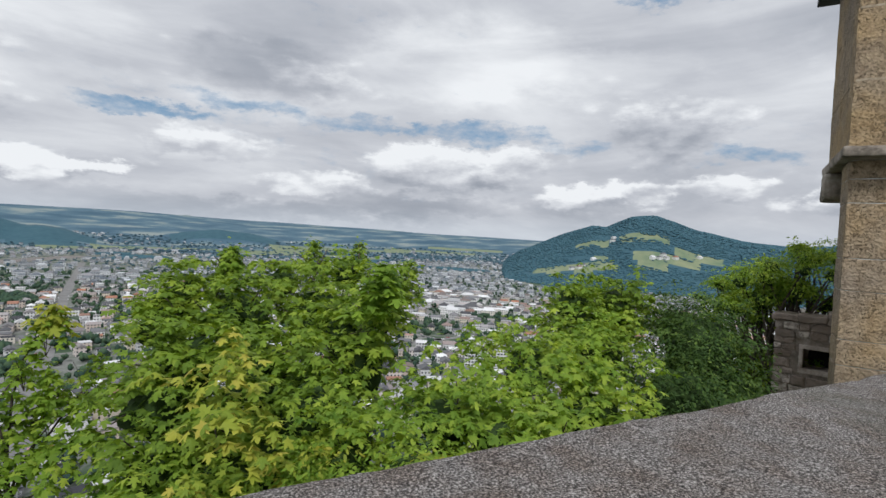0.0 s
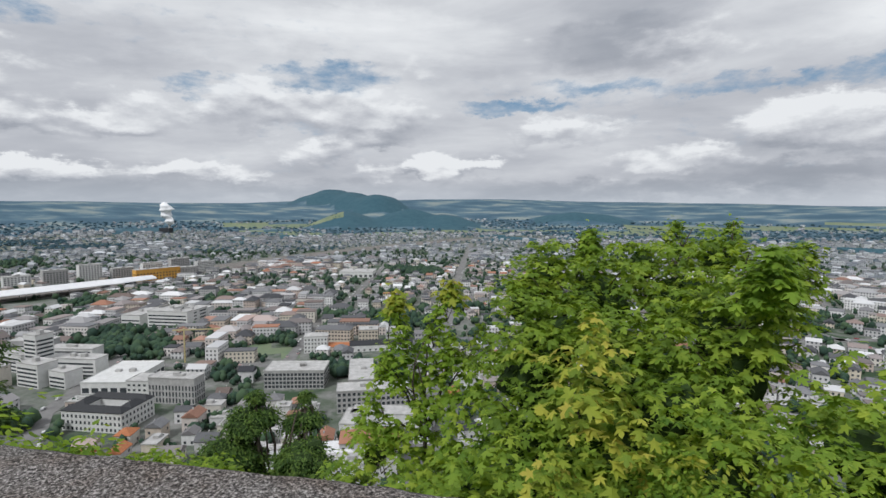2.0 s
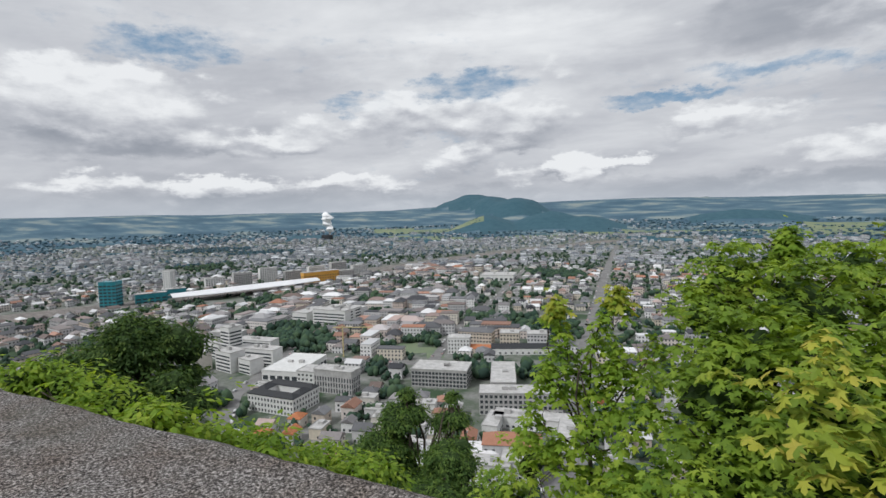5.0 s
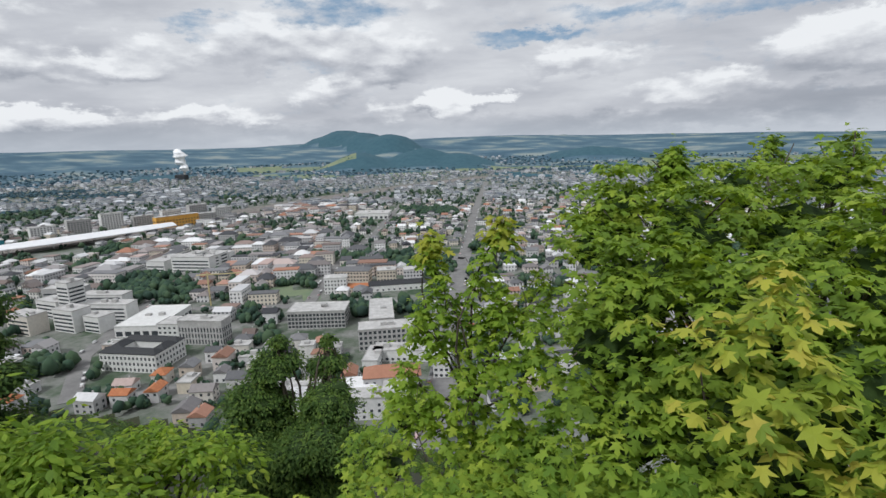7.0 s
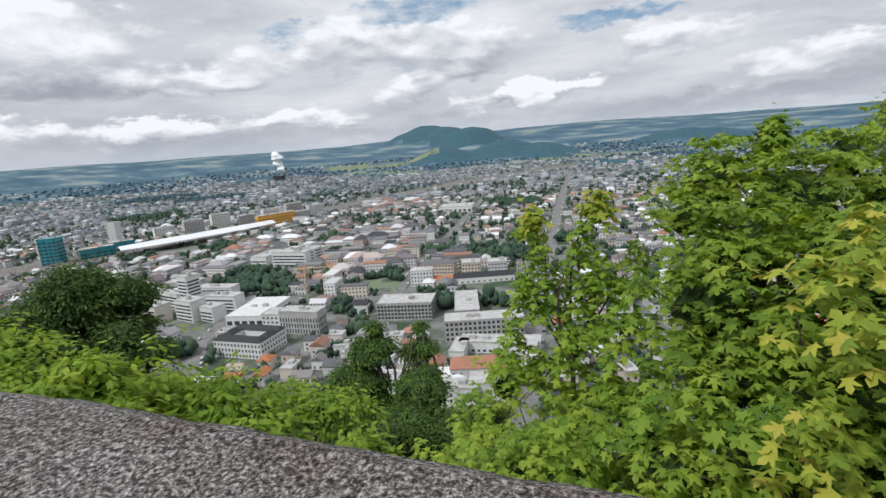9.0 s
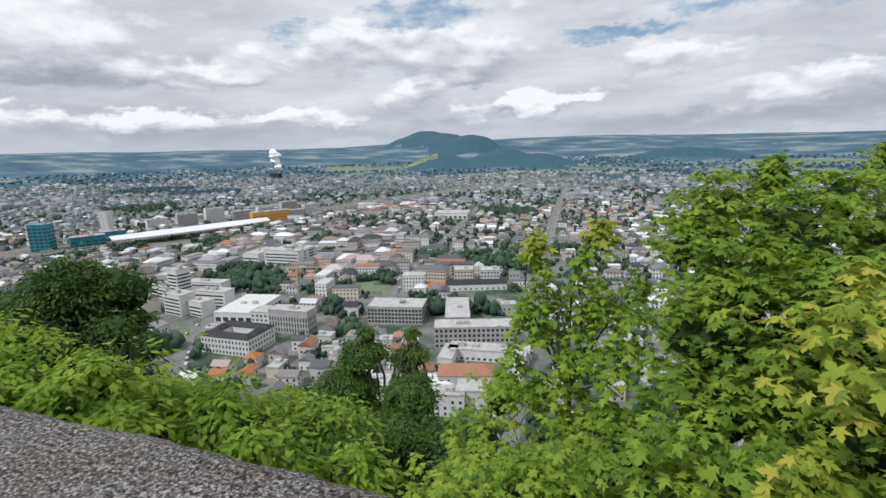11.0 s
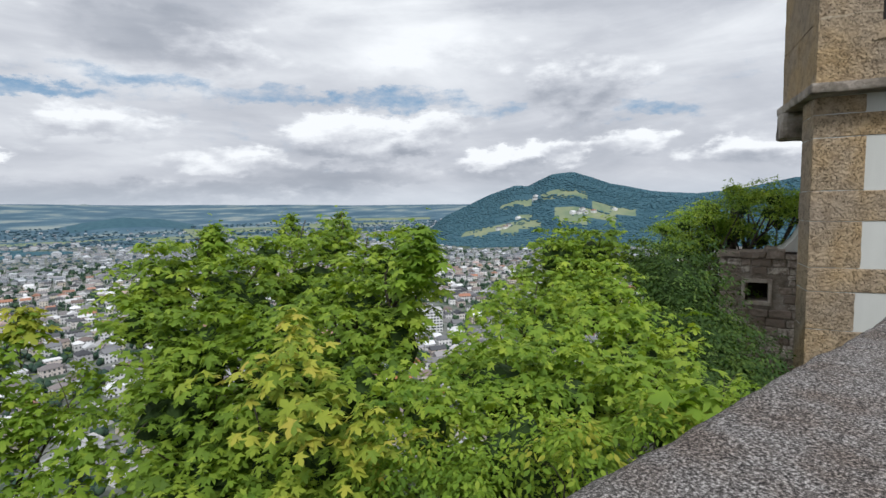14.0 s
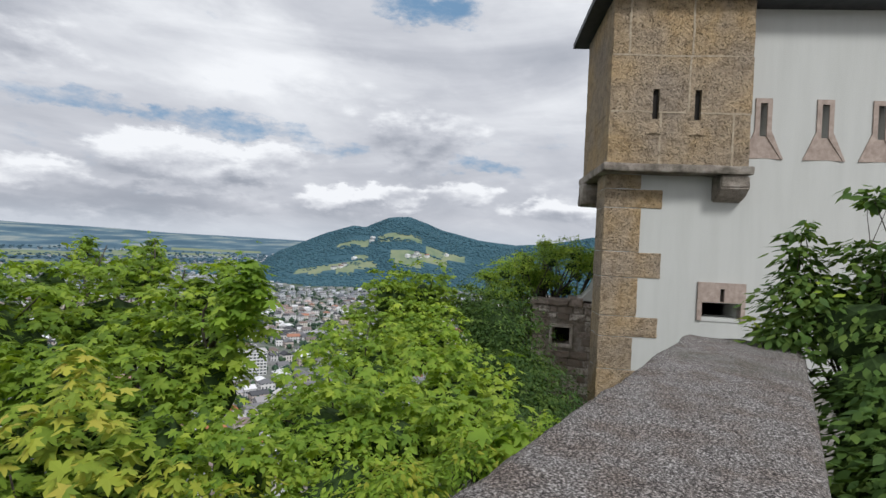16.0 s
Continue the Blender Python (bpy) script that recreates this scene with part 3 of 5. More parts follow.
# ---- the town: large buildings first ----
def gable(w, d, h, rise, hip=0.0, over=0.4):
    """A pitched roof on a w by d house, ridge along x; hip pulls the ridge's ends in."""
    x, y = w / 2 + over, d / 2 + over
    rx = x - hip * min(x, y)
    v = [(-x, -y, h), (x, -y, h), (x, y, h), (-x, y, h), (-rx, 0, h + rise), (rx, 0, h + rise), (-x, -y, h - 0.3), (x, -y, h - 0.3), (x, y, h - 0.3), (-x, y, h - 0.3)]
    f = [(0, 1, 5, 4), (2, 3, 4, 5), (1, 2, 5), (3, 0, 4), (6, 7, 1, 0), (7, 8, 2, 1), (8, 9, 3, 2), (9, 6, 0, 3), (9, 8, 7, 6)]
    return v, f


PANE = pydata("window", [(-.5, 0, -.5), (.5, 0, -.5), (.5, 0, .5), (-.5, 0, .5), (-.5, .3, -.5), (.5, .3, -.5), (.5, .3, .5), (-.5, .3, .5)],
              [(0, 1, 2, 3), (1, 0, 4, 5), (2, 1, 5, 6), (3, 2, 6, 7), (0, 3, 7, 4)])
PANE.materials.append(M_PANE)


def windows(parent, w, d, h, bay, storey, size, sides="fr", skip=0.0, base=0.8):
    for s in sides:
        span = w if s in "fb" else d
        n, rows = max(1, int(span // bay)), max(1, int((h - base * 0.5) // storey))
        for k in range(rows):
            for i in range(n):
                if skip and random.random() < skip:
                    continue
                o = (i + 0.5) * span / n - span / 2
                z = k * storey + base + size[1] / 2
                m = {"f": (o, -d / 2 - 0.06, 0), "b": (o, d / 2 + 0.06, 180), "r": (w / 2 + 0.06, o, 90), "l": (-w / 2 - 0.06, o, -90)}[s]
                ob = new("window", PANE)
                ob.parent = parent
                ob.matrix_local = pose(m[0], m[1], z, 0, 0, m[2]) @ Matrix.Diagonal((size[0], 0.2, size[1], 1))


def building(x, y, rot, w, d, h, label, wall=None, roof="flat", roof_mat=None, bay=3.4, storey=3.4, size=(1.7, 1.5), sides="fr", category="building", group="", rise=None, name="building", skip=0.0):
    t = thing(name, pose(x, y, TOWN_Z, 0, 0, rot), label, category, group)
    part("wall", box(-w / 2, w / 2, -d / 2, d / 2, -1, h), wall or M_WALL, t)
    if roof == "flat":
        bm = box(-w / 2 - 0.3, w / 2 + 0.3, -d / 2 - 0.3, d / 2 + 0.3, h, h + 0.7)
        top = max(bm.faces, key=lambda f: f.calc_center_median().z)
        bmesh.ops.inset_individual(bm, faces=[top], thickness=0.5)
        bmesh.ops.translate(bm, verts=list(top.verts), vec=(0, 0, -0.5))
        rf = part("roof", bm, roof_mat or M_FLAT, t)
        for k in range(2 if w > 25 else 1):
            u = random.uniform(-.35, .35) * w
            part("roof_hatch", box(u - 2, u + 2, -1.5, 1.5, h + 0.2, h + random.uniform(1.6, 3)), M_CONCB, rf)
    else:
        v, f = gable(w, d, h, rise or d * 0.3, 0.0 if roof == "gable" else 1.0)
        rf = child("roof", pydata("roof", v, f), roof_mat or M_TILE, t)
        if roof == "gable":
            vg = [(-w / 2, -d / 2, h), (-w / 2, d / 2, h), (-w / 2, 0, h + (rise or d * .3) * .93), (w / 2, -d / 2, h), (w / 2, d / 2, h), (w / 2, 0, h + (rise or d * .3) * .93)]
            child("gable", pydata("gable", vg, [(0, 2, 1), (3, 4, 5)]), wall or M_WALL, t)
        cxx = random.uniform(-.3, .3) * w
        part("chimney", box(cxx - .35, cxx + .35, .4, 1.1, h, h + (rise or d * .3) + .7), M_CONCB, rf)
    windows(t, w, d, h, bay, storey, size, sides, skip)
    return t


random.seed(3)
building(-97, 303, 19.5, 52, 15, 14, "pale office block with rows of dark windows", M_CONCB, bay=2.9, size=(1.8, 1.9), sides="fr")
building(-119, 333, 19.5, 17, 46, 14, "pale flat-roofed rear wing of an office block", M_CONCB, bay=4)
building(-81, 283, 8, 50, 12, 7, "low white flat-roofed office building", M_WHITE, sides="f")
building(-103, 270, 8, 9, 22, 7, "low white wing beside a courtyard", M_WHITE, sides="fr")
building(-60, 270, 8, 9, 24, 8, "low white wing with long window bands", M_WHITE, sides="fl", bay=2.6)
building(-168, 333, 12.7, 42, 22, 13, "dark-clad apartment block with a grey flat roof", M_CONCB, bay=2.5, storey=2.9, size=(1.9, 1.9), roof_mat=M_FLAT)
ct = thing("courtyard_building", pose(-248, 250, TOWN_Z, 0, 0, 3), "long white building with a dark hipped roof round a court", "building")
for nm, u0, u1, v0, v1 in (("front", -19, 19, -13, -5), ("back", -19, 19, 7, 14), ("side", -19, -11, -5, 7), ("side", 11, 19, -5, 7)):
    wg = part("wing", box(u0, u1, v0, v1, -1, 12), M_WHITE, ct)
    v, f = gable(max(u1 - u0, v1 - v0), min(u1 - u0, v1 - v0), 12, 2.6, 0.9)
    rf = child("roof", pydata("roof", v, f), M_SLATE, ct, "dark slate roof")
    rf.matrix_local = pose((u0 + u1) / 2, (v0 + v1) / 2, 0, 0, 0, 0 if u1 - u0 > v1 - v0 else 90)
windows(ct, 38, 26, 12, 2.6, 3.6, (1.2, 1.8), "fr")
building(-232, 288, 5, 32, 12, 17, "grey slab office with narrow upright windows", M_CONCB, bay=2.2, storey=4.2, size=(1.0, 3.0), sides="fr")
building(-294, 312, 12, 32, 48, 8, "low hall with a broad white flat roof", M_WHITE, roof_mat=M_WHITE, bay=6, storey=7, size=(4.5, 3.5), sides="fr")
building(-262, 296, 8, 18, 16, 11, "white hall annex with a brownish roof", M_WHITE, sides="f")
building(-368, 312, -8, 13, 13, 33, "slim white apartment tower with banded balconies", M_WHITE, bay=13, storey=3, size=(11.5, 1.4), sides="fr")
for xx, yy, w, d, h, r in ((-343, 320, 40, 13, 14, 5), (-352, 296, 22, 14, 17, -8), (-382, 286, 24, 14, 15, -8), (-330, 298, 16, 13, 12, -8), (-398, 322, 26, 14, 14, -10), (-372, 345, 40, 13, 13, 8), (-420, 352, 34, 13, 15, 15)):
    building(xx, yy, r, w, d, h, "white terraced apartment block with long balconies", M_WHITE if h != 15 else M_WALL, bay=w, storey=3, size=(w * 0.9, 1.35), sides="f", group="terraced flats")
building(-190, 414, 17, 20, 13, 15, "white five-storey house with regular windows", M_WHITE, roof="hip", roof_mat=M_FLAT, rise=2, bay=2.6, size=(1.2, 1.6))
building(-185, 444, 7, 33, 15, 14, "pale pink apartment house with a grey roof", M_WALL, roof="hip", rise=3, bay=3)
for xx, yy in ((-153, 449), (-128, 454)):
    building(xx, yy, 16, 18, 14, 14, "cream cube-shaped apartment house", M_WALL, bay=3, group="twin apartment cubes", size=(1.6, 1.5))
building(-135, 431, 21, 56, 12, 6, "long low workshop with a dark roof", M_WHITE, roof="gable", roof_mat=M_SLATE, rise=3, sides="f", bay=5)
building(-170, 420, 14, 20, 12, 5, "low shed with an orange-brown roof", M_WALL, roof="gable", roof_mat=M_RED, rise=2.5, sides="f")
for k, (xx, yy, w, d, h) in enumerate(((-384, 472, 46, 12, 17), (-372, 492, 12, 34, 15), (-402, 492, 14, 34, 15), (-386, 514, 40, 12, 13), (-430, 486, 22, 40, 11))):
    building(xx, yy, 3, w, d, h, "white office complex with continuous window bands", M_WHITE, bay=w, storey=3.6, size=(w * 0.94, 1.5), sides="f" if w > 20 else "fr", group="office complex")
building(-792, 455, 30, 25, 18, 38, "teal glass office tower", M_TEAL, roof_mat=M_TEAL, bay=6, storey=5, size=(4.6, 2.4))
building(-765, 500, 62, 44, 16, 15, "low teal glass office block", M_TEAL, bay=8, storey=5, size=(6, 2.2))
building(-772, 545, 62, 34, 16, 15, "teal glass block beside the railway", M_TEAL, bay=8, storey=5, size=(6, 2.2))
building(-813, 566, 20, 14, 14, 42, "white residential tower block", M_WHITE, bay=4)
building(-654, 774, 64, 74, 15, 20, "bright orange and yellow clad long building", M_ORANGE, bay=5, storey=5, size=(2.2, 2.6), sides="fl")
building(-640, 830, 60, 40, 15, 16, "green-grey block near the railway", M_CONCB, bay=5)
building(-323, 890, 10, 62, 48, 10, "large pale industrial hall", M_WHITE, bay=8, storey=9, size=(5, 4))
building(288, 424, -28, 42, 16, 22, "white apartment block with rows of balconies", M_WHITE, bay=3.2, storey=3, size=(2.2, 1.5), sides="fl")
building(310, 450, -28, 30, 14, 9, "long low building with a grey roof", M_WALL, roof="gable", bay=4)
for k in range(7):
    building(-790 + k * 24, 640 + k * 42, 64, 34, 13, 20 + 5 * (k % 3), "tall pale apartment slab in a row", M_CONCB if k % 2 else M_WHITE, bay=4, storey=3.2, size=(2.4, 1.5), sides="f", group="apartment slabs")
# station canopy: a long white sheet on slender posts
st = thing("station_hall", pose(-672, 614, TOWN_Z, 0, 0, 66), "long white arched station roof beside the tracks", "station")
prof = [(-26 + 52 * i / 12, 11 + 4 * math.sin(math.pi * i / 12)) for i in range(13)]
bm = bmesh.new()
rows_ = []
for x in (-122, -60, 0, 60, 122):
    k = 1.0 if abs(x) < 100 else 0.6
    rows_.append([(bm.verts.new((x, yy * k, zz)), bm.verts.new((x, yy * k, zz - 1.0))) for yy, zz in prof])
for a, b in zip(rows_, rows_[1:]):
    for i in range(12):
        bm.faces.new((a[i][0], b[i][0], b[i + 1][0], a[i + 1][0]))
        bm.faces.new((a[i][1], a[i + 1][1], b[i + 1][1], b[i][1]))
    for i in (0, 12):
        bm.faces.new((a[i][0], a[i][1], b[i][1], b[i][0]))
bmesh.ops.recalc_face_normals(bm, faces=bm.faces[:])
part("roof", bm, material("white_sheet", speckle((0.70, 0.71, 0.73), (0.85, 0.85, 0.86), 0.05), 0.5), st)
for x in (-100, -50, 0, 50, 100):
    for y in (-14, 14):
        part("post", box(x - .4, x + .4, y - .4, y + .4, -1, 12.4), M_CONCB, st)
# building crane and the chimney with its steam
cr = thing("tower_crane", pose(-283, 362, TOWN_Z, 0, 0, 20), "thin yellow tower crane on a building site", "crane")
M_CRANE = material("crane_paint", speckle((0.42, 0.36, 0.20), (0.55, 0.46, 0.24), 2.0), 0.6)
part("mast", box(-.5, .5, -.5, .5, -1, 29), M_CRANE, cr)
part("jib", box(-9, 28, -.4, .4, 27, 27.9), M_CRANE, cr)
part("counterweight", box(-9, -6, -.8, .8, 25.2, 27), M_CONCB, cr)
ch = thing("chimney_stack", pose(-1700, 2090, TOWN_Z), "dark power station with a plume of white steam", "chimney")
part("boiler_house", box(-34, 20, -14, 14, -1, 26), M_SLATE, ch)
part("stack", box(8, 15, -3, 3, 20, 44), M_CONCB, ch)
bm = bmesh.new()
last = None
for k in range(24):
    puff = (15 + k * 0.7) * (1 + 0.14 * math.sin(k * 0.9)) * min(1.0, (24 - k) / 5)
    mid = (11 - k * 1.0 + 6 * math.sin(k * 0.45), 3 * math.cos(k * 1.1), 44 + k * 4.4)
    ring = [bm.verts.new((mid[0] + puff * math.cos(t), mid[1] + puff * 0.8 * math.sin(t), mid[2])) for t in (2 * math.pi * i / 20 for i in range(20))]
    if last:
        for i in range(20):
            bm.faces.new((last[i], last[(i + 1) % 20], ring[(i + 1) % 20], ring[i]))
    last = ring
bm.faces.new(last)
for v in bm.verts:
    v.co += Vector(noise.noise_vector(v.co * 0.06)) * 7 + Vector(noise.noise_vector(v.co * 0.15)) * 4
for f in bm.faces:
    f.smooth = True
part("steam", bm, material("steam_white", lambda n: ((0.88, 0.89, 0.9), None, 0), 1.0), ch, "white drifting steam")

# ---- the town: ordinary houses ----
LANDMARKS = ((-97, 303, 34), (-119, 333, 28), (-81, 276, 34), (-168, 333, 28), (-248, 250, 28), (-232, 288, 20), (-290, 312, 32), (-262, 296, 14), (-360, 312, 50), (-400, 340, 30), (-190, 414, 15), (-185, 444, 20), (-140, 450, 28), (-135, 431, 30),
             (-395, 492, 40), (-792, 455, 20), (-765, 520, 45), (-813, 566, 14), (-654, 774, 40), (-323, 890, 45), (288, 424, 26), (310, 450, 20), (-672, 614, 34), (-690, 680, 30), (-640, 540, 40), (-283, 362, 9), (-228, 408, 24))
PARKS = ((-389, 409, 34), (-350, 385, 26), (-144, 362, 16), (-115, 371, 16), (-225, 545, 20), (-150, 535, 34), (-245, 975, 50), (-210, 955, 40), (-560, 560, 36), (-420, 620, 26), (-230, 420, 22), (330, 470, 18), (-520, 470, 24), (-320, 360, 12), (-1150, 900, 90), (-1350, 1300, 120), (-900, 1250, 70), (-90, 620, 20), (200, 620, 30), (-1700, 1400, 150), (-300, 232, 16), (-266, 228, 8))


def free(x, y, pad):
    if any(math.hypot(x - a, y - b) < c + pad for a, b, c in LANDMARKS):
        return False
    if any(near_line(x, y, p, w / 2 + pad) for p, w in ROADS):
        return False
    return not near_line(x, y, RAIL, 46 + pad)


PLANTS, far = [], []
near_n = 0
random.seed(11)
kinds = lambda x, y: int(land_kind(np.array([x]), np.array([y]))[0])
r = 235.0
while r < 3300:
    step = 14.5 + r * 0.0065
    a = -70.0
    while a < 80:
        a += math.degrees(step / r) * random.uniform(0.85, 1.2)
        rr = r + random.uniform(-.35, .35) * step
        x, y = -rr * math.sin(math.radians(a)), rr * math.cos(math.radians(a))
        kd = kinds(x, y)
        if kd == 5 and r < 3300:
            if random.random() < 0.7:
                PLANTS.append((x, y, random.uniform(6, 12)))
                continue
        elif y < 186 or kd not in (0, 3):
            continue
        dense = 0.5 + 0.25 * wave(x, y, 95) + 0.2 * wave(y, x, 41)
        if any(math.hypot(x - p, y - q) < c for p, q, c in PARKS):
            PLANTS.append((x, y, random.uniform(5, 8)))
            continue
        if not free(x, y, 6):
            continue
        if random.random() < 0.30 + 0.3 * (dense < 0.38) + 0.22 * (r > 1250):
            PLANTS.append((x, y, random.uniform(3, 6.5)))
            continue
        big = wave(x, y, 160) + 0.6 * wave(y, x, 75) > 0.45
        rot = 12 + 22 * wave(x, y, 420) + (90 if random.random() < 0.4 else 0) + random.uniform(-4, 4)
        if a < -22:
            rot -= 35
        if big:
            w, d, h = random.uniform(15, 30), random.uniform(10, 16), random.uniform(6, 14)
            style = "flat" if random.random() < 0.5 else "hip"
        else:
            w, d, h = random.uniform(9, 15), random.uniform(8, 11), random.uniform(5, 9)
            style = random.choice(("gable", "gable", "hip", "flat"))
        if r < 400 and near_n < 230:
            near_n += 1
            red = random.random() < 0.16
            if not big:
                w, d = w * 0.85, d * 0.9
            PLANTS.append((x + random.uniform(-11, 11), y + random.choice((-1, 1)) * random.uniform(8, 12), random.uniform(2.0, 3.8)))
            building(x, y, rot, w, d, h, random.choice(("pale rendered town house", "cream plastered house", "light grey house")) + (" with an orange tiled roof" if red else " with a flat grey roof" if style == "flat" else " with a pitched grey roof"),
                     roof=style, roof_mat=M_RED if red and style != "flat" else None, sides="fr" if abs(rot % 180) < 60 else "fl", bay=3.6, storey=3.1, size=(1.3, 1.5), category="house", group="town houses", name="house", skip=0.15)
        else:
            far.append((x, y, rot, w, d, h, style))
            if random.random() < 0.65:
                PLANTS.append((x + random.uniform(-9, 9), y + random.uniform(8, 14), random.uniform(2.2, 4.8)))
    r += step * 0.95
def house_block(rows, wall_mat, roof_mat, wall_label, roof_label):
    wv, wf, wu, rv, rf_ = [], [], [], [], []
    for x, y, rot, w, d, h, style in rows:
        c, s = math.cos(math.radians(rot)), math.sin(math.radians(rot))
        z0 = TOWN_Z if math.hypot(x, y) < 2200 else float(height(x, y))
        base = len(wv)
        cs = ((-w / 2, -d / 2), (w / 2, -d / 2), (w / 2, d / 2), (-w / 2, d / 2))
        for zz in (-1, h):
            wv += [(x + u * c - v * s, y + u * s + v * c, z0 + zz) for u, v in cs]
        for i in range(4):
            j = (i + 1) % 4
            wf.append((base + i, base + j, base + 4 + j, base + 4 + i))
            ln = w if i % 2 == 0 else d
            wu += [(0, 0), (ln, 0), (ln, h), (0, h)]
        base = len(rv)
        if style == "flat":
            v, f = [(u * 1.02, q * 1.02, zz) for zz in (h - 0.2, h + 0.5) for u, q in cs], [(4, 5, 6, 7), (0, 1, 5, 4), (1, 2, 6, 5), (2, 3, 7, 6), (3, 0, 4, 7)]
        else:
            v, f = gable(w, d, h, d * 0.3, 0.0 if style == "gable" else 1.0)
        rv += [(x + u * c - q * s, y + u * s + q * c, z0 + zz) for u, q, zz in v]
        rf_ += [tuple(base + i for i in q) for q in f]
    me = pydata("far_houses", wv, wf, wu)
    me.materials.append(wall_mat)
    tagged(new("far_houses", me), wall_label, "houses", kind="stuff")
    me = pydata("far_roofs", rv, rf_)
    me.materials.append(roof_mat)
    tagged(new("far_roofs", me), roof_label, "roofs", kind="stuff")


house_block([q for q in far if math.hypot(q[0], q[1]) < 1150], M_FACADE, M_ROOF, "pale walls of many town houses", "grey and brown roofs of the town")
# beyond 1150 m the houses take the haze-coloured copies
house_block([q for q in far if math.hypot(q[0], q[1]) >= 1150], M_FACADE_HAZE, M_ROOF_HAZE, "walls of the outer town, dulled and cooled as haze", "roofs of the outer town, greyed blue as haze")


# ---- parked cars, a few metres each and hundreds of metres off ----
cv, cf = [], []
random.seed(17)
for pts, w in ROADS:
    for (x0, y0), (x1, y1) in zip(pts, pts[1:]):
        ln0 = math.hypot(x1 - x0, y1 - y0)
        if math.hypot(x0, y0) > 800:
            continue
        ux, uy = (x1 - x0) / ln0, (y1 - y0) / ln0
        for k in range(int(ln0 / 9)):
            if random.random() < 0.45:
                continue
            sd = random.choice((-1, 1)) * (w / 2 - 1.4)
            px, py = x0 + ux * k * 9 - uy * sd, y0 + uy * k * 9 + ux * sd
            b = len(cv)
            for (u0, u1, hw, z0, z1) in ((-2.1, 2.1, 0.9, 0.3, 0.95), (-1.2, 1.5, 0.78, 0.95, 1.5)):
                c0 = len(cv)
                cv += [(px + ux * u - uy * v, py + uy * u + ux * v, TOWN_Z + 0.3 + z) for z in (z0, z1) for u, v in ((u0, -hw), (u1, -hw), (u1, hw), (u0, hw))]
                cf += [tuple(c0 + q for q in f) for f in ((4, 5, 6, 7), (0, 1, 5, 4), (1, 2, 6, 5), (2, 3, 7, 6), (3, 0, 4, 7))]
me = pydata("parked_cars", cv, cf)
me.materials.append(material("car_paint", lambda n: (n.ramp(island(n), (0.0, (0.03, 0.03, 0.035)), (0.35, (0.25, 0.26, 0.27)), (0.6, (0.65, 0.65, 0.65)), (0.85, (0.75, 0.75, 0.75)), (1.0, (0.35, 0.04, 0.04))), None, 0), 0.35))
tagged(new("parked_cars", me), "many tiny parked cars along the town streets", "cars", kind="stuff")


# ---- trees far off, as lumpy crowns ----
def lumps(name, spots, mat, label, squash=1.15, sub=1, rough=0.33):
    bm = bmesh.new()
    bmesh.ops.create_icosphere(bm, subdivisions=sub, radius=1.0)
    bm.verts.ensure_lookup_table()
    bv = np.array([v.co[:] for v in bm.verts])
    bf = np.array([[v.index for v in f.verts] for f in bm.faces])
    bm.free()
    sp = np.asarray(spots)
    jit = rng.uniform(1 - rough, 1 + rough * 0.85, (len(sp), len(bv), 1))
    v = bv[None] * jit * sp[:, None, 3:4] * np.array([1, 1, squash]) + sp[:, None, :3]
    f = bf[None] + (np.arange(len(sp)) * len(bv))[:, None, None]
    me = bpy.data.meshes.new(name)
    v, f = v.reshape(-1, 3), f.reshape(-1, 3)
    me.vertices.add(len(v))
    me.vertices.foreach_set("co", v.astype(np.float32).ravel())
    me.loops.add(f.size)
    me.loops.foreach_set("vertex_index", f.astype(np.int32).ravel())
    me.polygons.add(len(f))
    me.polygons.foreach_set("loop_start", np.arange(0, f.size, 3, dtype=np.int32))
    me.update(calc_edges=True)
    me.polygons.foreach_set("use_smooth", np.ones(len(f), bool))
    me.materials.append(mat)
    return tagged(new(name, me), label, "trees", kind="stuff")


random.seed(23)
for px, py, pc in PARKS:
    for k in range(int(pc * pc / 16) if pc < 60 else int(pc * pc / 90)):
        t, q = random.uniform(0, 2 * math.pi), pc * math.sqrt(random.random())
        x, y = px + q * math.cos(t) * 1.3, py + q * math.sin(t) * 0.9
        if free(x, y, 2):
            PLANTS.append((x, y, random.uniform(3.5, 7.0)))
for k in range(9000):
    x, y = random.uniform(-1000, 620), 200 + 1300 * random.random() ** 1.3
    if wave(x, y, 120) + 0.6 * wave(y, x, 47) > random.uniform(-0.9, 0.9) and free(x, y, 1.5):
        PLANTS.append((x, y, random.uniform(2.4, 5.2)))
spots = []
for x, y, s in PLANTS:
    for k in range(4 if math.hypot(x, y) < 620 else 3 if math.hypot(x, y) < 900 else 2):
        q = s * random.uniform(0.38, 0.72)
        spots.append((x + random.uniform(-.8, .8) * s, y + random.uniform(-.8, .8) * s, (TOWN_Z if math.hypot(x, y) < 2200 else float(height(x, y))) + s * random.uniform(0.5, 1.2), q))
near_s = [s for s in spots if math.hypot(s[0], s[1]) < 620]
mid_s = [s for s in spots if 620 <= math.hypot(s[0], s[1]) < 1500]
far_s = [(x, y, z - s * 0.3, s * 1.5) for x, y, z, s in spots if math.hypot(x, y) >= 1500][::2]
lumps("town_trees", near_s, M_CLUMP, "dark green trees in gardens and parks of the town")
lumps("town_trees", mid_s, M_CLUMP, "small dark trees between the roofs of the town", sub=0)
lumps("distant_trees", far_s, M_HAZY, "tree clumps at the edge of the town, tinted blue as haze", 0.5, sub=0)
# woods on the hills, distance haze mixed into their colour
ang = np.radians(rng.uniform(-80, 30, 85000))
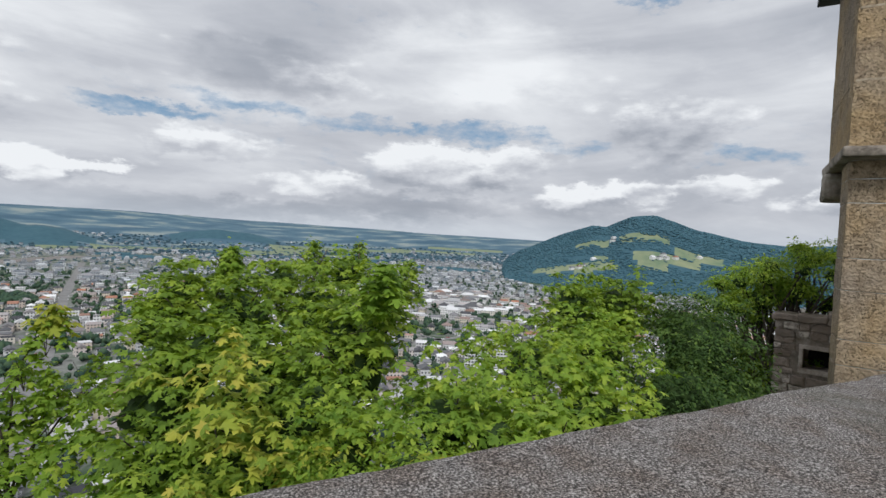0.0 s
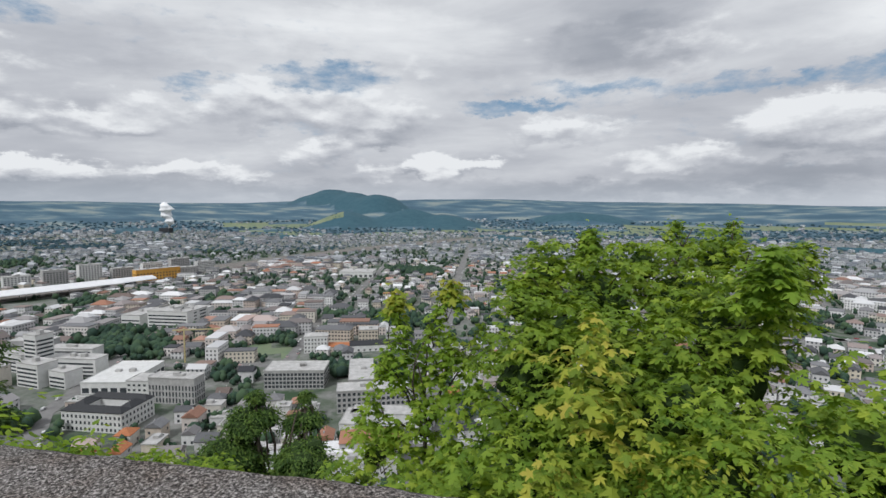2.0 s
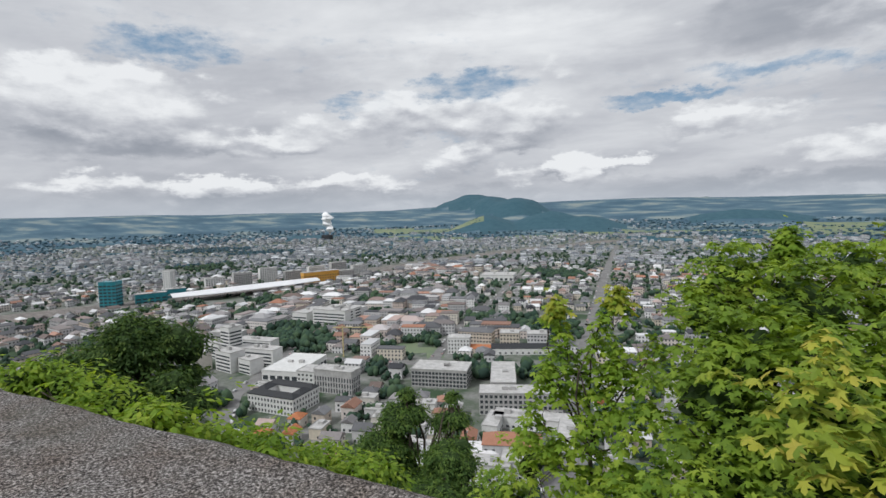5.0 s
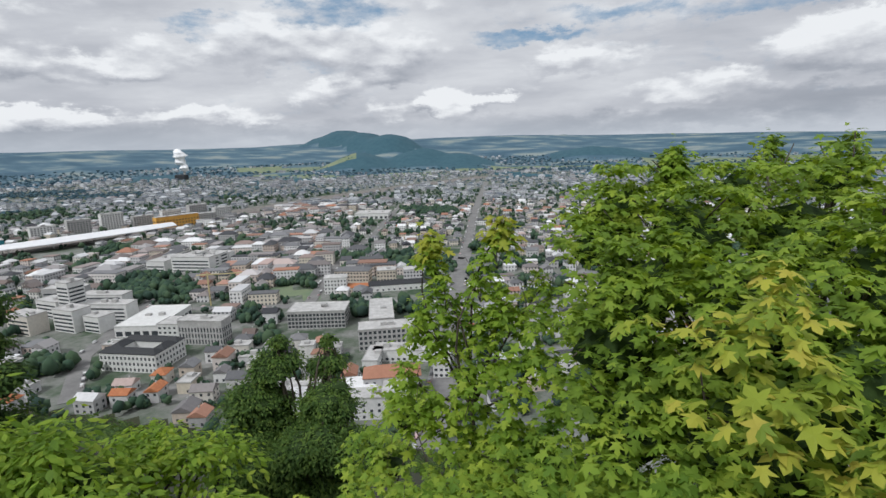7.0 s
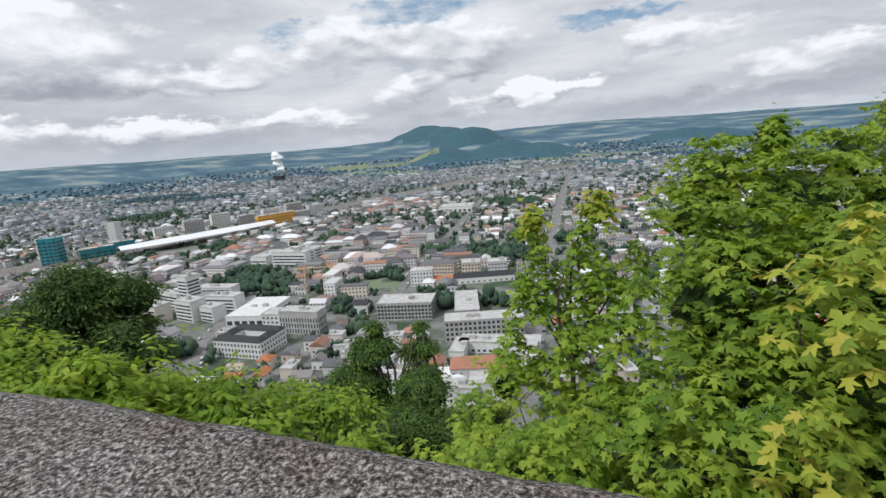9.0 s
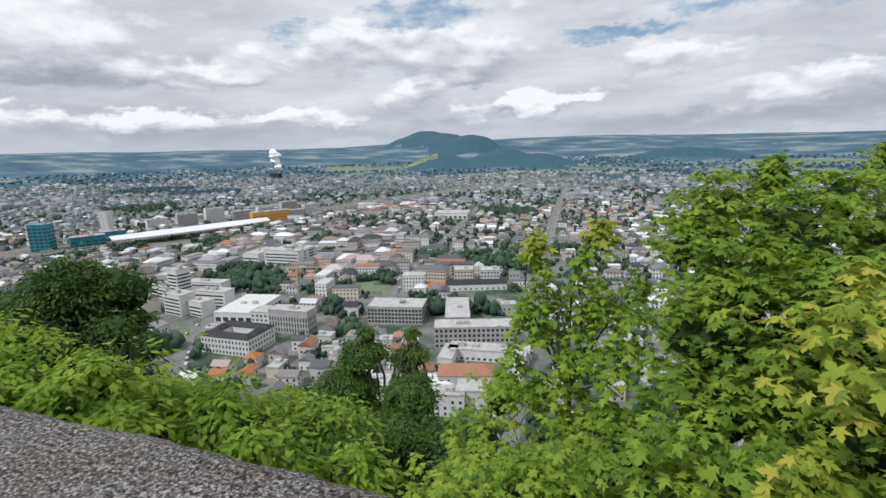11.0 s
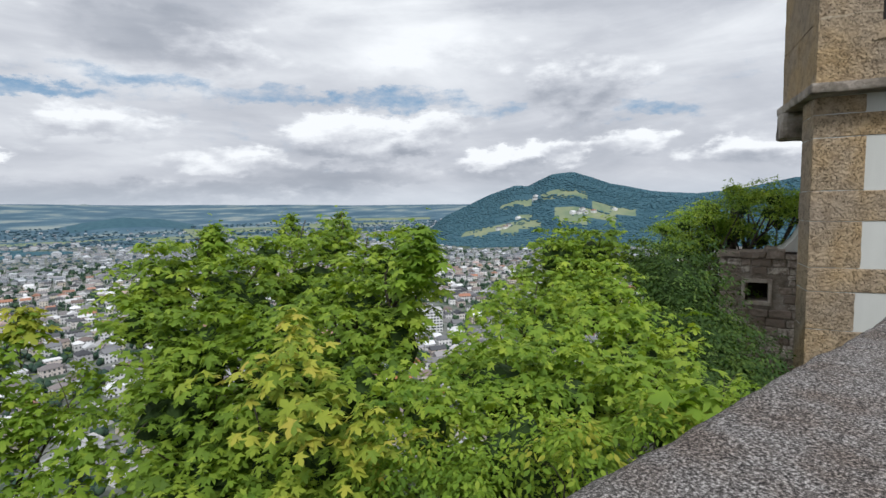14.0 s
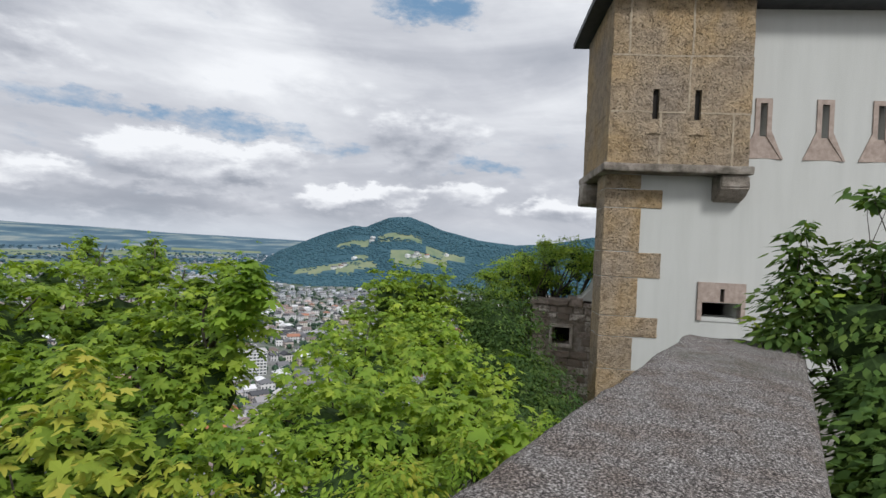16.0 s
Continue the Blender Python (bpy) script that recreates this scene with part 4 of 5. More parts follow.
rad = np.sqrt(rng.uniform(1320.0 ** 2, 3050.0 ** 2, 85000))
wx, wy = -rad * np.sin(ang), rad * np.cos(ang)
kind = land_kind(wx, wy)
keep = ((kind == 2) & (rad < 2350)) | ((kind == 1) & (wave(wx, wy, 26) > 0.45) & (rng.random(85000) < 0.45))
wx, wy = wx[keep], wy[keep]
sz = rng.uniform(5.0, 8.5, len(wx)) * np.where(kind[keep] == 1, 0.65, 1.0)
lumps("hill_woods", np.stack([wx, wy, height(wx, wy) + sz * 0.08, sz], -1), M_FARWOOD, "woods covering the distant hills, tinted blue-green as haze", 0.42, sub=0, rough=0.14)
# farms on the hill
far_farm = thing("hill_farms", pose(0, 0, 0), "white farmhouses scattered on the green hillside", "farm")
for x, y in ((1120, 1190), (1140, 1180), (1160, 1185), (1350, 1050), (1370, 1040), (1330, 1060), (1380, 1060), (1400, 1030), (1385, 1275), (1405, 1290), (1490, 1010), (1220, 1200)):
    z = float(height(x, y))
    g = part("farmhouse", box(x - 8, x + 8, y - 6, y + 6, z - 6, z + 6), M_WHITE, far_farm)
    v, f = gable(16, 12, 6, 4)
    q = child("roof", pydata("roof", v, f), M_TILE, g)
    q.matrix_local = pose(x, y, z)

# ---- the parapet ----
def parapet():
    x0, x1, y0, y1, top, step = -13.0, 3.5, 0.10, 0.75, 1.1, 0.05
    nx = int((x1 - x0) / step)
    ring = [(y0, -0.2), (y0, 0.4), (y0, 0.8), (y0, top - 0.05), (y0 + 0.012, top - 0.015), (y0 + 0.045, top)]
    ring += [(y0 + 0.045 + (y1 - y0 - 0.09) * k / 10, top) for k in range(1, 10)]
    ring += [(y1 - 0.045, top), (y1 - 0.012, top - 0.018), (y1, top - 0.055), (y1, 0.7), (y1, -0.5), (y1 + 0.03, -2.0), (y1 + 0.06, -5.0)]
    vs, fs = [], []
    for i in range(nx + 1):
        x = x0 + (x1 - x0) * i / nx
        for y, z in ring:
            p = Vector((x, y, z))
            w = noise.noise(p * 1.7) * 0.010 + noise.noise(p * 9.0) * 0.006 + noise.noise(p * 31.0) * 0.0035
            edge = max(0.0, 1 - abs(y - y1) / 0.06)
            vs.append((x, y + (noise.noise(p * 5.0) * 0.012 + noise.noise(p * 17.0) * 0.008) * edge, z + w))
    n = len(ring)
    for i in range(nx):
        for k in range(n - 1):
            fs.append((i * n + k, (i + 1) * n + k, (i + 1) * n + k + 1, i * n + k + 1))
    fs += [tuple(range(n))[::-1], tuple(nx * n + k for k in range(n))]
    me = pydata("parapet_wall", vs, fs)
    me.materials.append(M_CONC)
    bm = bmesh.new()
    bm.from_mesh(me)
    bmesh.ops.recalc_face_normals(bm, faces=bm.faces[:])
    bm.to_mesh(me)
    bm.free()
    me.polygons.foreach_set("use_smooth", np.ones(len(me.polygons), bool))
    return tagged(new("parapet_wall", me), "coarse weathered grey-brown concrete parapet", "parapet", kind="structure")


parapet()

# ---- the fortified house: local x runs along its front, y into it ----
HOUSE = pose(6.874, 2.316, 0.12, 0, 0, -60) @ Matrix.Scale(0.928, 4)
house = thing("fortified_house", HOUSE, "white plastered fort house with ochre stone corner and bartizan", "house")
LOOPS = [2.19, 3.04, 3.80, 4.60, 5.40]
holes = [(u - 0.05, u + 0.05, 3.42, 3.90) for u in LOOPS] + [(1.45, 2.0, 0.74, 0.96), (1.70, 1.76, 0.98, 1.17)]
part("front_wall", pierced(0.0, 9.0, -5.0, 5.3, 0.5, holes), M_PLAST, house)
SKEW = 0.62                            # the side runs back at a blunt angle
bm = box(0.0, 0.5, 0.503, 7.0, -5.0, 5.3)
for v in bm.verts:
    v.co.x += SKEW * v.co.y
part("side_wall", bm, M_TUFF, house)
part("back_wall", box(0.5 + 7 * SKEW, 9.0, 6.5, 7.0, -5.0, 5.3), M_PLAST, house)
part("end_wall", box(8.5, 9.0, 0.503, 6.5, -5.0, 5.3), M_PLAST, house)
# floor in the same painted interior shade
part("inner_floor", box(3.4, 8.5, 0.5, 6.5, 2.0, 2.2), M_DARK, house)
random.seed(5)
# corner stones, long and short by turns
z, k = -4.8, 0
for top, long in ((-3.9, 0), (-3.2, 1), (-2.3, 0), (-1.6, 1), (-0.7, 0), (-0.1, 1), (0.385, 0), (0.69, 1), (1.27, 0), (1.65, 1), (2.30, 0), (2.58, 1), (2.80, 0)):
    w, e = (0.84, 0.52) if long else (0.51, 0.51)
    bm = box(-0.012, w + random.uniform(-.02, .02), -0.012, e, z + 0.004, top - 0.004, 0.012)
    rugged(bm, 3, 0.008, 7.0, k)
    part("quoin", bm, M_TUFF, house)
    z, k = top, k + 1
# framed loopholes with a spreading sill
for u in LOOPS:
    for sgn in (-1, 1):
        pts = [(0.05, 3.90), (0.05, 3.42), (0.05, 3.42), (0.26, 3.09), (0.29, 3.09), (0.115, 3.50), (0.115, 3.97), (0.05, 3.97)]
        pts = [p for i, p in enumerate(pts) if i == 0 or p != pts[i - 1]]
        bm = extrude_outline([(u + sgn * a, b) for a, b in pts], -0.02, 0.06)
        part("loophole_jamb", bm, M_PINK, house, "worn grey stone jamb")
    part("loophole_lintel", box(u - 0.05, u + 0.05, -0.02, 0.06, 3.90, 3.97), M_PINK, house)
    bm = bmesh.new()
    vs = [bm.verts.new(p) for p in ((u - 0.05, -0.004, 3.42), (u + 0.05, -0.004, 3.42), (u + 0.255, -0.015, 3.09), (u - 0.255, -0.015, 3.09), (u + 0.05, -0.002, 3.10), (u - 0.255, 0.05, 3.07), (u + 0.255, 0.05, 3.07))]
    for f in ((0, 3, 4), (0, 4, 1), (1, 4, 2), (3, 5, 6, 2, 4)):
        bm.faces.new([vs[i] for i in f])
    bmesh.ops.recalc_face_normals(bm, faces=bm.faces[:])
    part("loophole_sill", bm, M_PINK, house, "pinkish spreading stone sill")
# low embrasure
part("embrasure_lintel", pierced(1.385, 2.06, 0.97, 1.26, 0.10, [(1.70, 1.76, 0.98, 1.17)]), M_PINK, house).location = (0, -0.03, 0)
part("embrasure_jamb", box(1.385, 1.45, -0.03, 0.10, 0.70, 0.97), M_PINK, house)
part("embrasure_jamb", box(2.0, 2.06, -0.03, 0.10, 0.70, 0.97), M_PINK, house)
part("embrasure_sill", box(1.40, 2.05, -0.012, 0.30, 0.69, 0.735), M_PLAST, house)
# bartizan of big tuff blocks round a core painted dark, as shade behind slits
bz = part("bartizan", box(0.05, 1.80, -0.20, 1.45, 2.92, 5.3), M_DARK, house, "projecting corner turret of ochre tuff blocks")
COURSES = (2.90, 3.66, 4.47, 5.33)
FRONT = ((-0.06, 0.66, 1.66, 1.90), (-0.06, 1.04, 1.90), (-0.06, 0.18, 1.06, 1.90))
SLITS = ((0.54, 0.63), (1.12, 1.21))


def block(x0, x1, y0, y1, z0, z1, k, flush=False):
    gap = 0.0 if flush else 0.004
    bm = box(x0 + gap, x1 - gap, y0, y1, z0 + gap, z1 - gap, 0.0 if flush else 0.012)
    return part("stone_block", bm if flush else rugged(bm, 5, 0.008, 5.0, k), M_TUFF, bz)


k = 0
for (z0, z1), us in zip(zip(COURSES, COURSES[1:]), FRONT):
    for u0, u1 in zip(us, us[1:]):
        cut = [s for s in SLITS if z0 < 3.99 and z1 > 3.56 and u0 < s[0] and s[1] < u1]
        zz0, zz1 = max(z0, 3.56), min(z1, 3.99)
        if cut:
            edges = [u0] + [e for s in cut for e in s] + [u1]
            for i in range(0, len(edges), 2):
                block(edges[i], edges[i + 1], -0.26, -0.02, z0, z1, k, True)
                k += 1
            for s in cut:
                if z0 < zz0:
                    block(s[0], s[1], -0.26, -0.02, z0, zz0, k, True)
                if zz1 < z1:
                    block(s[0], s[1], -0.26, -0.02, zz1, z1, k, True)
                k += 1
        else:
            block(u0, u1, -0.26, -0.02, z0, z1, k)
            k += 1
    for v0, v1 in ((-0.02, 0.62), (0.62, 1.5)):
        block(-0.06, 0.16, v0, v1, z0, z1, k)
        block(1.70, 1.90, v0, v1 if v1 < 1 else 0.62, z0, z1, k + 1)
        k += 2
for z, gaps in ((3.66, SLITS), (4.47, ())):
    edges = [-0.04] + [e for s in gaps for e in s] + [1.88]
    for i in range(0, len(edges), 2):
        part("mortar_joint", rugged(box(edges[i], edges[i + 1], -0.263, -0.2, z - 0.012, z + 0.012), 4, 0.011, 7.0, z), M_MORTAR, bz)
for z0, z1, us in zip(COURSES, COURSES[1:], FRONT):
    for u in us[1:-1]:
        part("mortar_joint", rugged(box(u - 0.014, u + 0.014, -0.263, -0.2, z0 + 0.014, z1 - 0.014), 4, 0.011, 7.0, u), M_MORTAR, bz)
for u0, u1 in SLITS:
    m = (u0 + u1) / 2
    bm = bmesh.new()
    vs = [bm.verts.new(p) for p in ((u0 - 0.01, -0.25, 3.558), (u1 + 0.01, -0.25, 3.558), (m + 0.15, -0.25, 3.34), (m - 0.15, -0.25, 3.34), (m, -0.285, 3.36), (m - 0.13, -0.268, 3.335), (m + 0.13, -0.268, 3.335))]
    for f in ((0, 3, 5, 4), (0, 4, 1), (1, 4, 6, 2), (4, 5, 6), (3, 2, 6, 5)):
        bm.faces.new([vs[i] for i in f])
    bmesh.ops.recalc_face_normals(bm, faces=bm.faces[:])
    part("slit_sill", bm, M_TUFF, bz, "spreading tuff sill below a slit")
bm = rugged(box(-0.12, 1.95, -0.32, 1.55, 2.80, 2.92, 0.03), 7, 0.014, 4.0)
part("base_slab", bm, M_GREY, house, "dark weathered stone base slab")


def corbel(u, y0, y1, depth):
    pts = [(y0, 2.80), (y0, 2.62), (y0 + depth * 0.35, 2.50), (y0 + depth * 0.8, 2.44), (y1, 2.44), (y1, 2.80)]
    bm = extrude_outline(pts, u - 0.2, u + 0.2)
    for v in bm.verts:
        v.co = Vector((v.co.y, v.co.x, v.co.z))
    bmesh.ops.recalc_face_normals(bm, faces=bm.faces[:])
    bmesh.ops.bevel(bm, geom=bm.edges[:], offset=0.02, segments=2, affect="EDGES")
    return part("corbel", rugged(bm, 1, 0.012, 5.0, u), M_GREY, house)


corbel(1.72, -0.28, 0.02, 0.3)
cb = part("corbel", rugged(box(-0.14, 0.6, 1.05, 1.5, 2.42, 2.80, 0.06), 3, 0.02, 4.0), M_GREY, house)
# roofs


def roof_slab(x0, x1, y0, y1, z, rise, thick=0.09):
    bm = bmesh.new()
    lo = [bm.verts.new(p) for p in ((x0, y0, z), (x1, y0, z), (x1, y1, z), (x0, y1, z))]
    mx, my = min((x1 - x0), (y1 - y0)) / 2, (y0 + y1) / 2
    hi = [bm.verts.new(p) for p in ((x0 + mx, my, z + rise), (x1 - mx, my, z + rise))]
    for f in ((0, 1, 5, 4), (1, 2, 5), (2, 3, 4, 5), (3, 0, 4)):
        bm.faces.new([(lo + hi)[i] for i in f])
    bm.faces.new(lo[::-1])
    low = [bm.verts.new((v.co.x, v.co.y, z - thick)) for v in lo]
    for i in range(4):
        bm.faces.new((lo[i], low[i], low[(i + 1) % 4], lo[(i + 1) % 4]))
    bm.faces.new(low)
    bmesh.ops.remove_doubles(bm, verts=bm.verts[:], dist=1e-5)
    bmesh.ops.recalc_face_normals(bm, faces=bm.faces[:])
    return bm


part("roof", roof_slab(1.2, 9.4, -0.30, 7.4, 5.36, 3.0), M_SLATE, house, "dark overhanging roof")
part("bartizan_roof", roof_slab(-0.30, 2.05, -0.46, 1.75, 5.44, 1.6), M_SLATE, house, "dark pointed turret roof")

# ---- old loophole wall below the house ----
ruin = thing("ruined_bastion", pose(11.75, 5.47, 0, 0, 0, -68), "weathered grey stone bastion with a square opening", "bastion")
part("wall", rugged(pierced(0.0, 2.6, -8.0, 0.28, 0.6, [(0.49, 0.92, -0.68, -0.26)]), 0, 0.0, 1.0), M_GREY, ruin)
part("side_wall", box(0.0, 0.55, 0.603, 3.0, -8.0, 0.28), M_RUIN, ruin)
# plate added behind the square opening, coloured as its unlit depth
part("backing", box(0.3, 1.2, 0.61, 0.7, -1.0, 0.1), M_DARK, ruin)
for u0, u1, z0, z1 in ((0.42, 0.99, -0.27, -0.18), (0.42, 0.99, -0.77, -0.68), (0.42, 0.49, -0.68, -0.27), (0.92, 0.99, -0.68, -0.27)):
    part("frame_stone", rugged(box(u0, u1, -0.03, 0.1, z0, z1, 0.012), 2, 0.006, 8.0), M_RUIN, ruin)
for u0, u1 in ((-0.08, 0.36), (0.365, 0.85), (0.855, 1.2), (1.205, 1.75), (1.755, 2.5)):
    part("coping_stone", rugged(box(u0, u1, -0.1, 0.75, 0.28, 0.44 + 0.06 * math.sin(u0 * 9), 0.03), 3, 0.035, 4.0, u0), M_OLD, ruin)
z = -3.0
while z < 0.2:
    h, u = random.uniform(0.11, 0.24), -0.03
    h = min(h, 0.275 - z)
    while u < 1.6:
        w = random.uniform(0.14, 0.42)
        if not (u + w > 0.43 and u < 0.98 and z + h > -0.76 and z < -0.19):
            part("rubble_stone", rugged(box(u + 0.012, u + w - 0.012, -random.uniform(0.02, 0.06), 0.05, z + 0.012, z + h - 0.012, 0.02), 1, 0.03, 6.0, u + z), M_OLD, ruin)
        u += w
    z += h
bm = extrude_outline([(0.95, 0.44), (1.18, 0.52), (1.36, 0.72), (1.50, 1.05), (1.62, 1.5), (2.6, 1.5), (2.6, 0.44)], -0.06, 0.9)
part("sloping_buttress", bm, M_PLAST, ruin, "pale plastered sloping buttress")


# ---- trees and shrubs near the wall ----
HALF = [(0.40, -0.07), (0.24, 0.14), (0.62, 0.50), (0.33, 0.50), (0.16, 0.44), (0.22, 0.70)]
MAPLE = [(0.0, 0.0)] + HALF + [(0.0, 1.0)] + [(-a, b) for a, b in HALF[::-1]]
OVAL = [(0.0, 0.0), (0.2, 0.25), (0.22, 0.5), (0.0, 1.0), (-0.22, 0.5), (-0.2, 0.25)]
NEEDLE = [(0.0, 0.0), (0.05, 0.3), (0.0, 1.0), (-0.05, 0.3)]


def leaf_shape(kind):
    """Points and triangles of one leaf, a fan about its middle, cupped a little."""
    o = np.array({"maple": MAPLE, "oval": OVAL, "needle": NEEDLE}[kind])
    mid = np.array([[0.0, 0.30]]) if kind == "maple" else np.array([[0.0, 0.45]])
    p = np.concatenate([mid, o])
    z = -0.32 * np.abs(p[:, 0]) ** 1.3 - 0.16 * p[:, 1] ** 2 + 0.02
    n = len(o)
    if kind != "maple":
        return np.column_stack([p, z])[1:], np.array([[0, i, i + 1] for i in range(1, n - 1)])
    return np.column_stack([p, z]), np.array([[0, 1 + i, 1 + (i + 1) % n] for i in range(n)])


def rand_dirs(g, n):
    d = g.normal(size=(n, 3))
    return d / np.linalg.norm(d, axis=1, keepdims=True)


def leaf_frames(g, clumps, per, size, up, layer):
    """Places and turns of leaves in clumps (x, y, z, radius): each clump carries flat drooping sprays, thicker to its outside."""
    ps, outs = [], []
    for x, y, z, r in clumps:
        total = max(6, int(per * r * r))
        sr = min(max(size * 1.7, 0.05), r * 0.6)
        m = max(3, total // 9)
        d = rand_dirs(g, m)
        d[:, 2] = np.where(d[:, 2] < -0.35, -d[:, 2] * 0.6, d[:, 2])
        rad = r * np.where(g.random(m) < 0.78, g.uniform(0.7, 1.1, m), g.uniform(0.25, 0.8, m))
        bump = 1 + 0.24 * np.sin(d[:, 0] * 6 + x * 5) * np.cos(d[:, 1] * 5 + y * 3) + 0.14 * np.sin(d[:, 2] * 8 + x)
        c = d * (rad * bump)[:, None] * np.array([1, 1, 0.86])
        if layer:
            c[:, 2] += 0.55 * (np.round(c[:, 2] / layer) * layer - c[:, 2])
        k = np.repeat(np.arange(m), 9)
        t, w = g.uniform(0, 2 * math.pi, len(k)), np.sqrt(g.random(len(k)))
        rim = np.stack([np.cos(t), np.sin(t), np.zeros(len(k))], -1)
        q = c[k] + rim * (w * sr)[:, None]
        q[:, 2] += -0.45 * sr * w * w - 0.35 * (rim * d[k]).sum(1) * w * sr + g.normal(size=len(k)) * size * 0.12
        ps.append(q + np.array([x, y, z]))
        outs.append(rim * 0.8 + d[k] * 0.6)
    p, o = np.concatenate(ps), np.concatenate(outs)
    n = len(p)
    nor = np.array([0, 0, up + 0.15]) + o * 0.42 + g.normal(size=(n, 3)) * 0.34
    nor /= np.linalg.norm(nor, axis=1, keepdims=True)
    tip = o * np.array([1, 1, 0.3]) + np.array([0, 0, -0.3]) + g.normal(size=(n, 3)) * 0.35
    tip -= nor * (tip * nor).sum(1, keepdims=True)
    tip /= np.linalg.norm(tip, axis=1, keepdims=True)
    side = np.cross(tip, nor)
    s = size * g.uniform(0.55, 1.15, n)
    return p, side, tip, nor, s


def whorls(g, clumps, density, size):
    """Maple foliage: shoots end in level whorls of leaves that hang outward, in tiers with gaps between them; small clumps become upright leaders."""
    cen, wid = [], []
    for x, y, z, r in clumps:
        if r < 0.24:
            n = max(4, int(density * r * 0.42))
            t = np.linspace(0, 1, n)
            a = np.arange(n) * 2.4 + x * 9
            q = r * (0.8 - 0.68 * t)
            cen.append(np.stack([x + q * np.cos(a), y + q * np.sin(a), z + r * (1.9 * t - 1.15)], -1))
            wid.append(1.0 - 0.35 * t)
            continue
        n = max(6, int(density * r * r))
        d = rand_dirs(g, n)
        d[:, 2] = np.where(d[:, 2] < -0.25, -d[:, 2], d[:, 2])
        rad = r * np.where(g.random(n) < 0.72, g.uniform(0.72, 1.12, n), g.uniform(0.3, 0.75, n))
        rad *= 1 + 0.26 * np.sin(d[:, 0] * 5 + x * 7) * np.cos(d[:, 1] * 6 + y * 4) + 0.16 * np.sin(d[:, 2] * 9 + x * 3)
        c = d * rad[:, None] * np.array([1, 1, 0.88])
        tier = 2.3 * size
        c[:, 2] += 0.6 * (np.round(c[:, 2] / tier) * tier - c[:, 2])
        cen.append(c + np.array([x, y, z]))
        wid.append(g.uniform(0.75, 1.1, n))
    c, w = np.concatenate(cen), np.concatenate(wid)
    lean = g.normal(size=(len(c), 3)) * np.array([0.26, 0.26, 0.0])
    per = 7
    k = np.repeat(np.arange(len(c)), per)
    n = len(k)
    a = np.tile(np.arange(per) * 2 * math.pi / per * 2, len(c)) + np.repeat(g.uniform(0, 6.3, len(c)), per) + g.normal(size=n) * 0.3
    rim = np.stack([np.cos(a), np.sin(a), np.zeros(n)], -1)
    out = np.tile((np.arange(per) % 2) * 0.75 + 0.2, len(c)) * g.uniform(0.7, 1.25, n)
    p = c[k] + rim * (out * size * w[k])[:, None]
    p[:, 2] += -(rim * lean[k]).sum(1) * out * size * 2 - 0.28 * size * out + g.normal(size=n) * size * 0.14
    droop = g.uniform(0.05, 0.75, n)
    nor = np.array([0, 0, 1.0]) + rim * droop[:, None] + lean[k] + g.normal(size=(n, 3)) * 0.20
    nor /= np.linalg.norm(nor, axis=1, keepdims=True)
    tip = rim + g.normal(size=(n, 3)) * 0.16
    tip -= nor * (tip * nor).sum(1, keepdims=True)
    tip /= np.linalg.norm(tip, axis=1, keepdims=True)
    return p, np.cross(tip, nor), tip, nor, size * w[k] * g.uniform(0.7, 1.12, n)


def shade_lumps(clumps, share, g):
    """Rough dark lumps added well within the leaves, painted as the crown's inner shade."""
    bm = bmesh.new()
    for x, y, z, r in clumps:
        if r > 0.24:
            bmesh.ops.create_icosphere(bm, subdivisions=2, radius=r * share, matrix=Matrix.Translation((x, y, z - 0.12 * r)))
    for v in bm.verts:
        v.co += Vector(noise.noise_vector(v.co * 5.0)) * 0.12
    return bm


def leaf_mesh(name, frames, kind, mat):
    p, side, tip, nor, s = frames
    sv, st_ = leaf_shape(kind)
    v = (side[:, None] * sv[None, :, 0:1] + tip[:, None] * sv[None, :, 1:2] + nor[:, None] * sv[None, :, 2:3]) * s[:, None, None] + p[:, None]
    f = (st_[None] + (np.arange(len(p)) * len(sv))[:, None, None]).reshape(-1, 3)
    me = bpy.data.meshes.new(name)
    v = v.reshape(-1, 3)
    me.vertices.add(len(v))
    me.vertices.foreach_set("co", v.astype(np.float32).ravel())
    me.loops.add(f.size)
    me.loops.foreach_set("vertex_index", f.astype(np.int32).ravel())
    me.polygons.add(len(f))
    me.polygons.foreach_set("loop_start", np.arange(0, f.size, 3, dtype=np.int32))
    me.update(calc_edges=True)
    me.materials.append(mat)
    return me


def tube(pts, r0, r1, sides=6):
    """A tapering limb along points."""
    bm, rings = bmesh.new(), []
    for i, p in enumerate(pts):
        d = (Vector(pts[min(i + 1, len(pts) - 1)]) - Vector(pts[max(i - 1, 0)])).normalized()
        a = d.orthogonal().normalized()
        b = d.cross(a)
        r = r0 + (r1 - r0) * i / (len(pts) - 1)
        rings.append([bm.verts.new(Vector(p) + (a * math.cos(t) + b * math.sin(t)) * r) for t in (2 * math.pi * k / sides for k in range(sides))])
    for a, b in zip(rings, rings[1:]):
        for k in range(sides):
            bm.faces.new((a[k], a[(k + 1) % sides], b[(k + 1) % sides], b[k]))
    bm.faces.new(rings[-1])
    return bm


def bent(a, b, sag, g, n=6):
    a, b = np.array(a, float), np.array(b, float)
    w = g.normal(size=3) * 0.08 * np.linalg.norm(b - a)
    return [tuple(a + (b - a) * t + w * math.sin(math.pi * t) + np.array([0, 0, sag * math.sin(math.pi * t)])) for t in np.linspace(0, 1, n)]


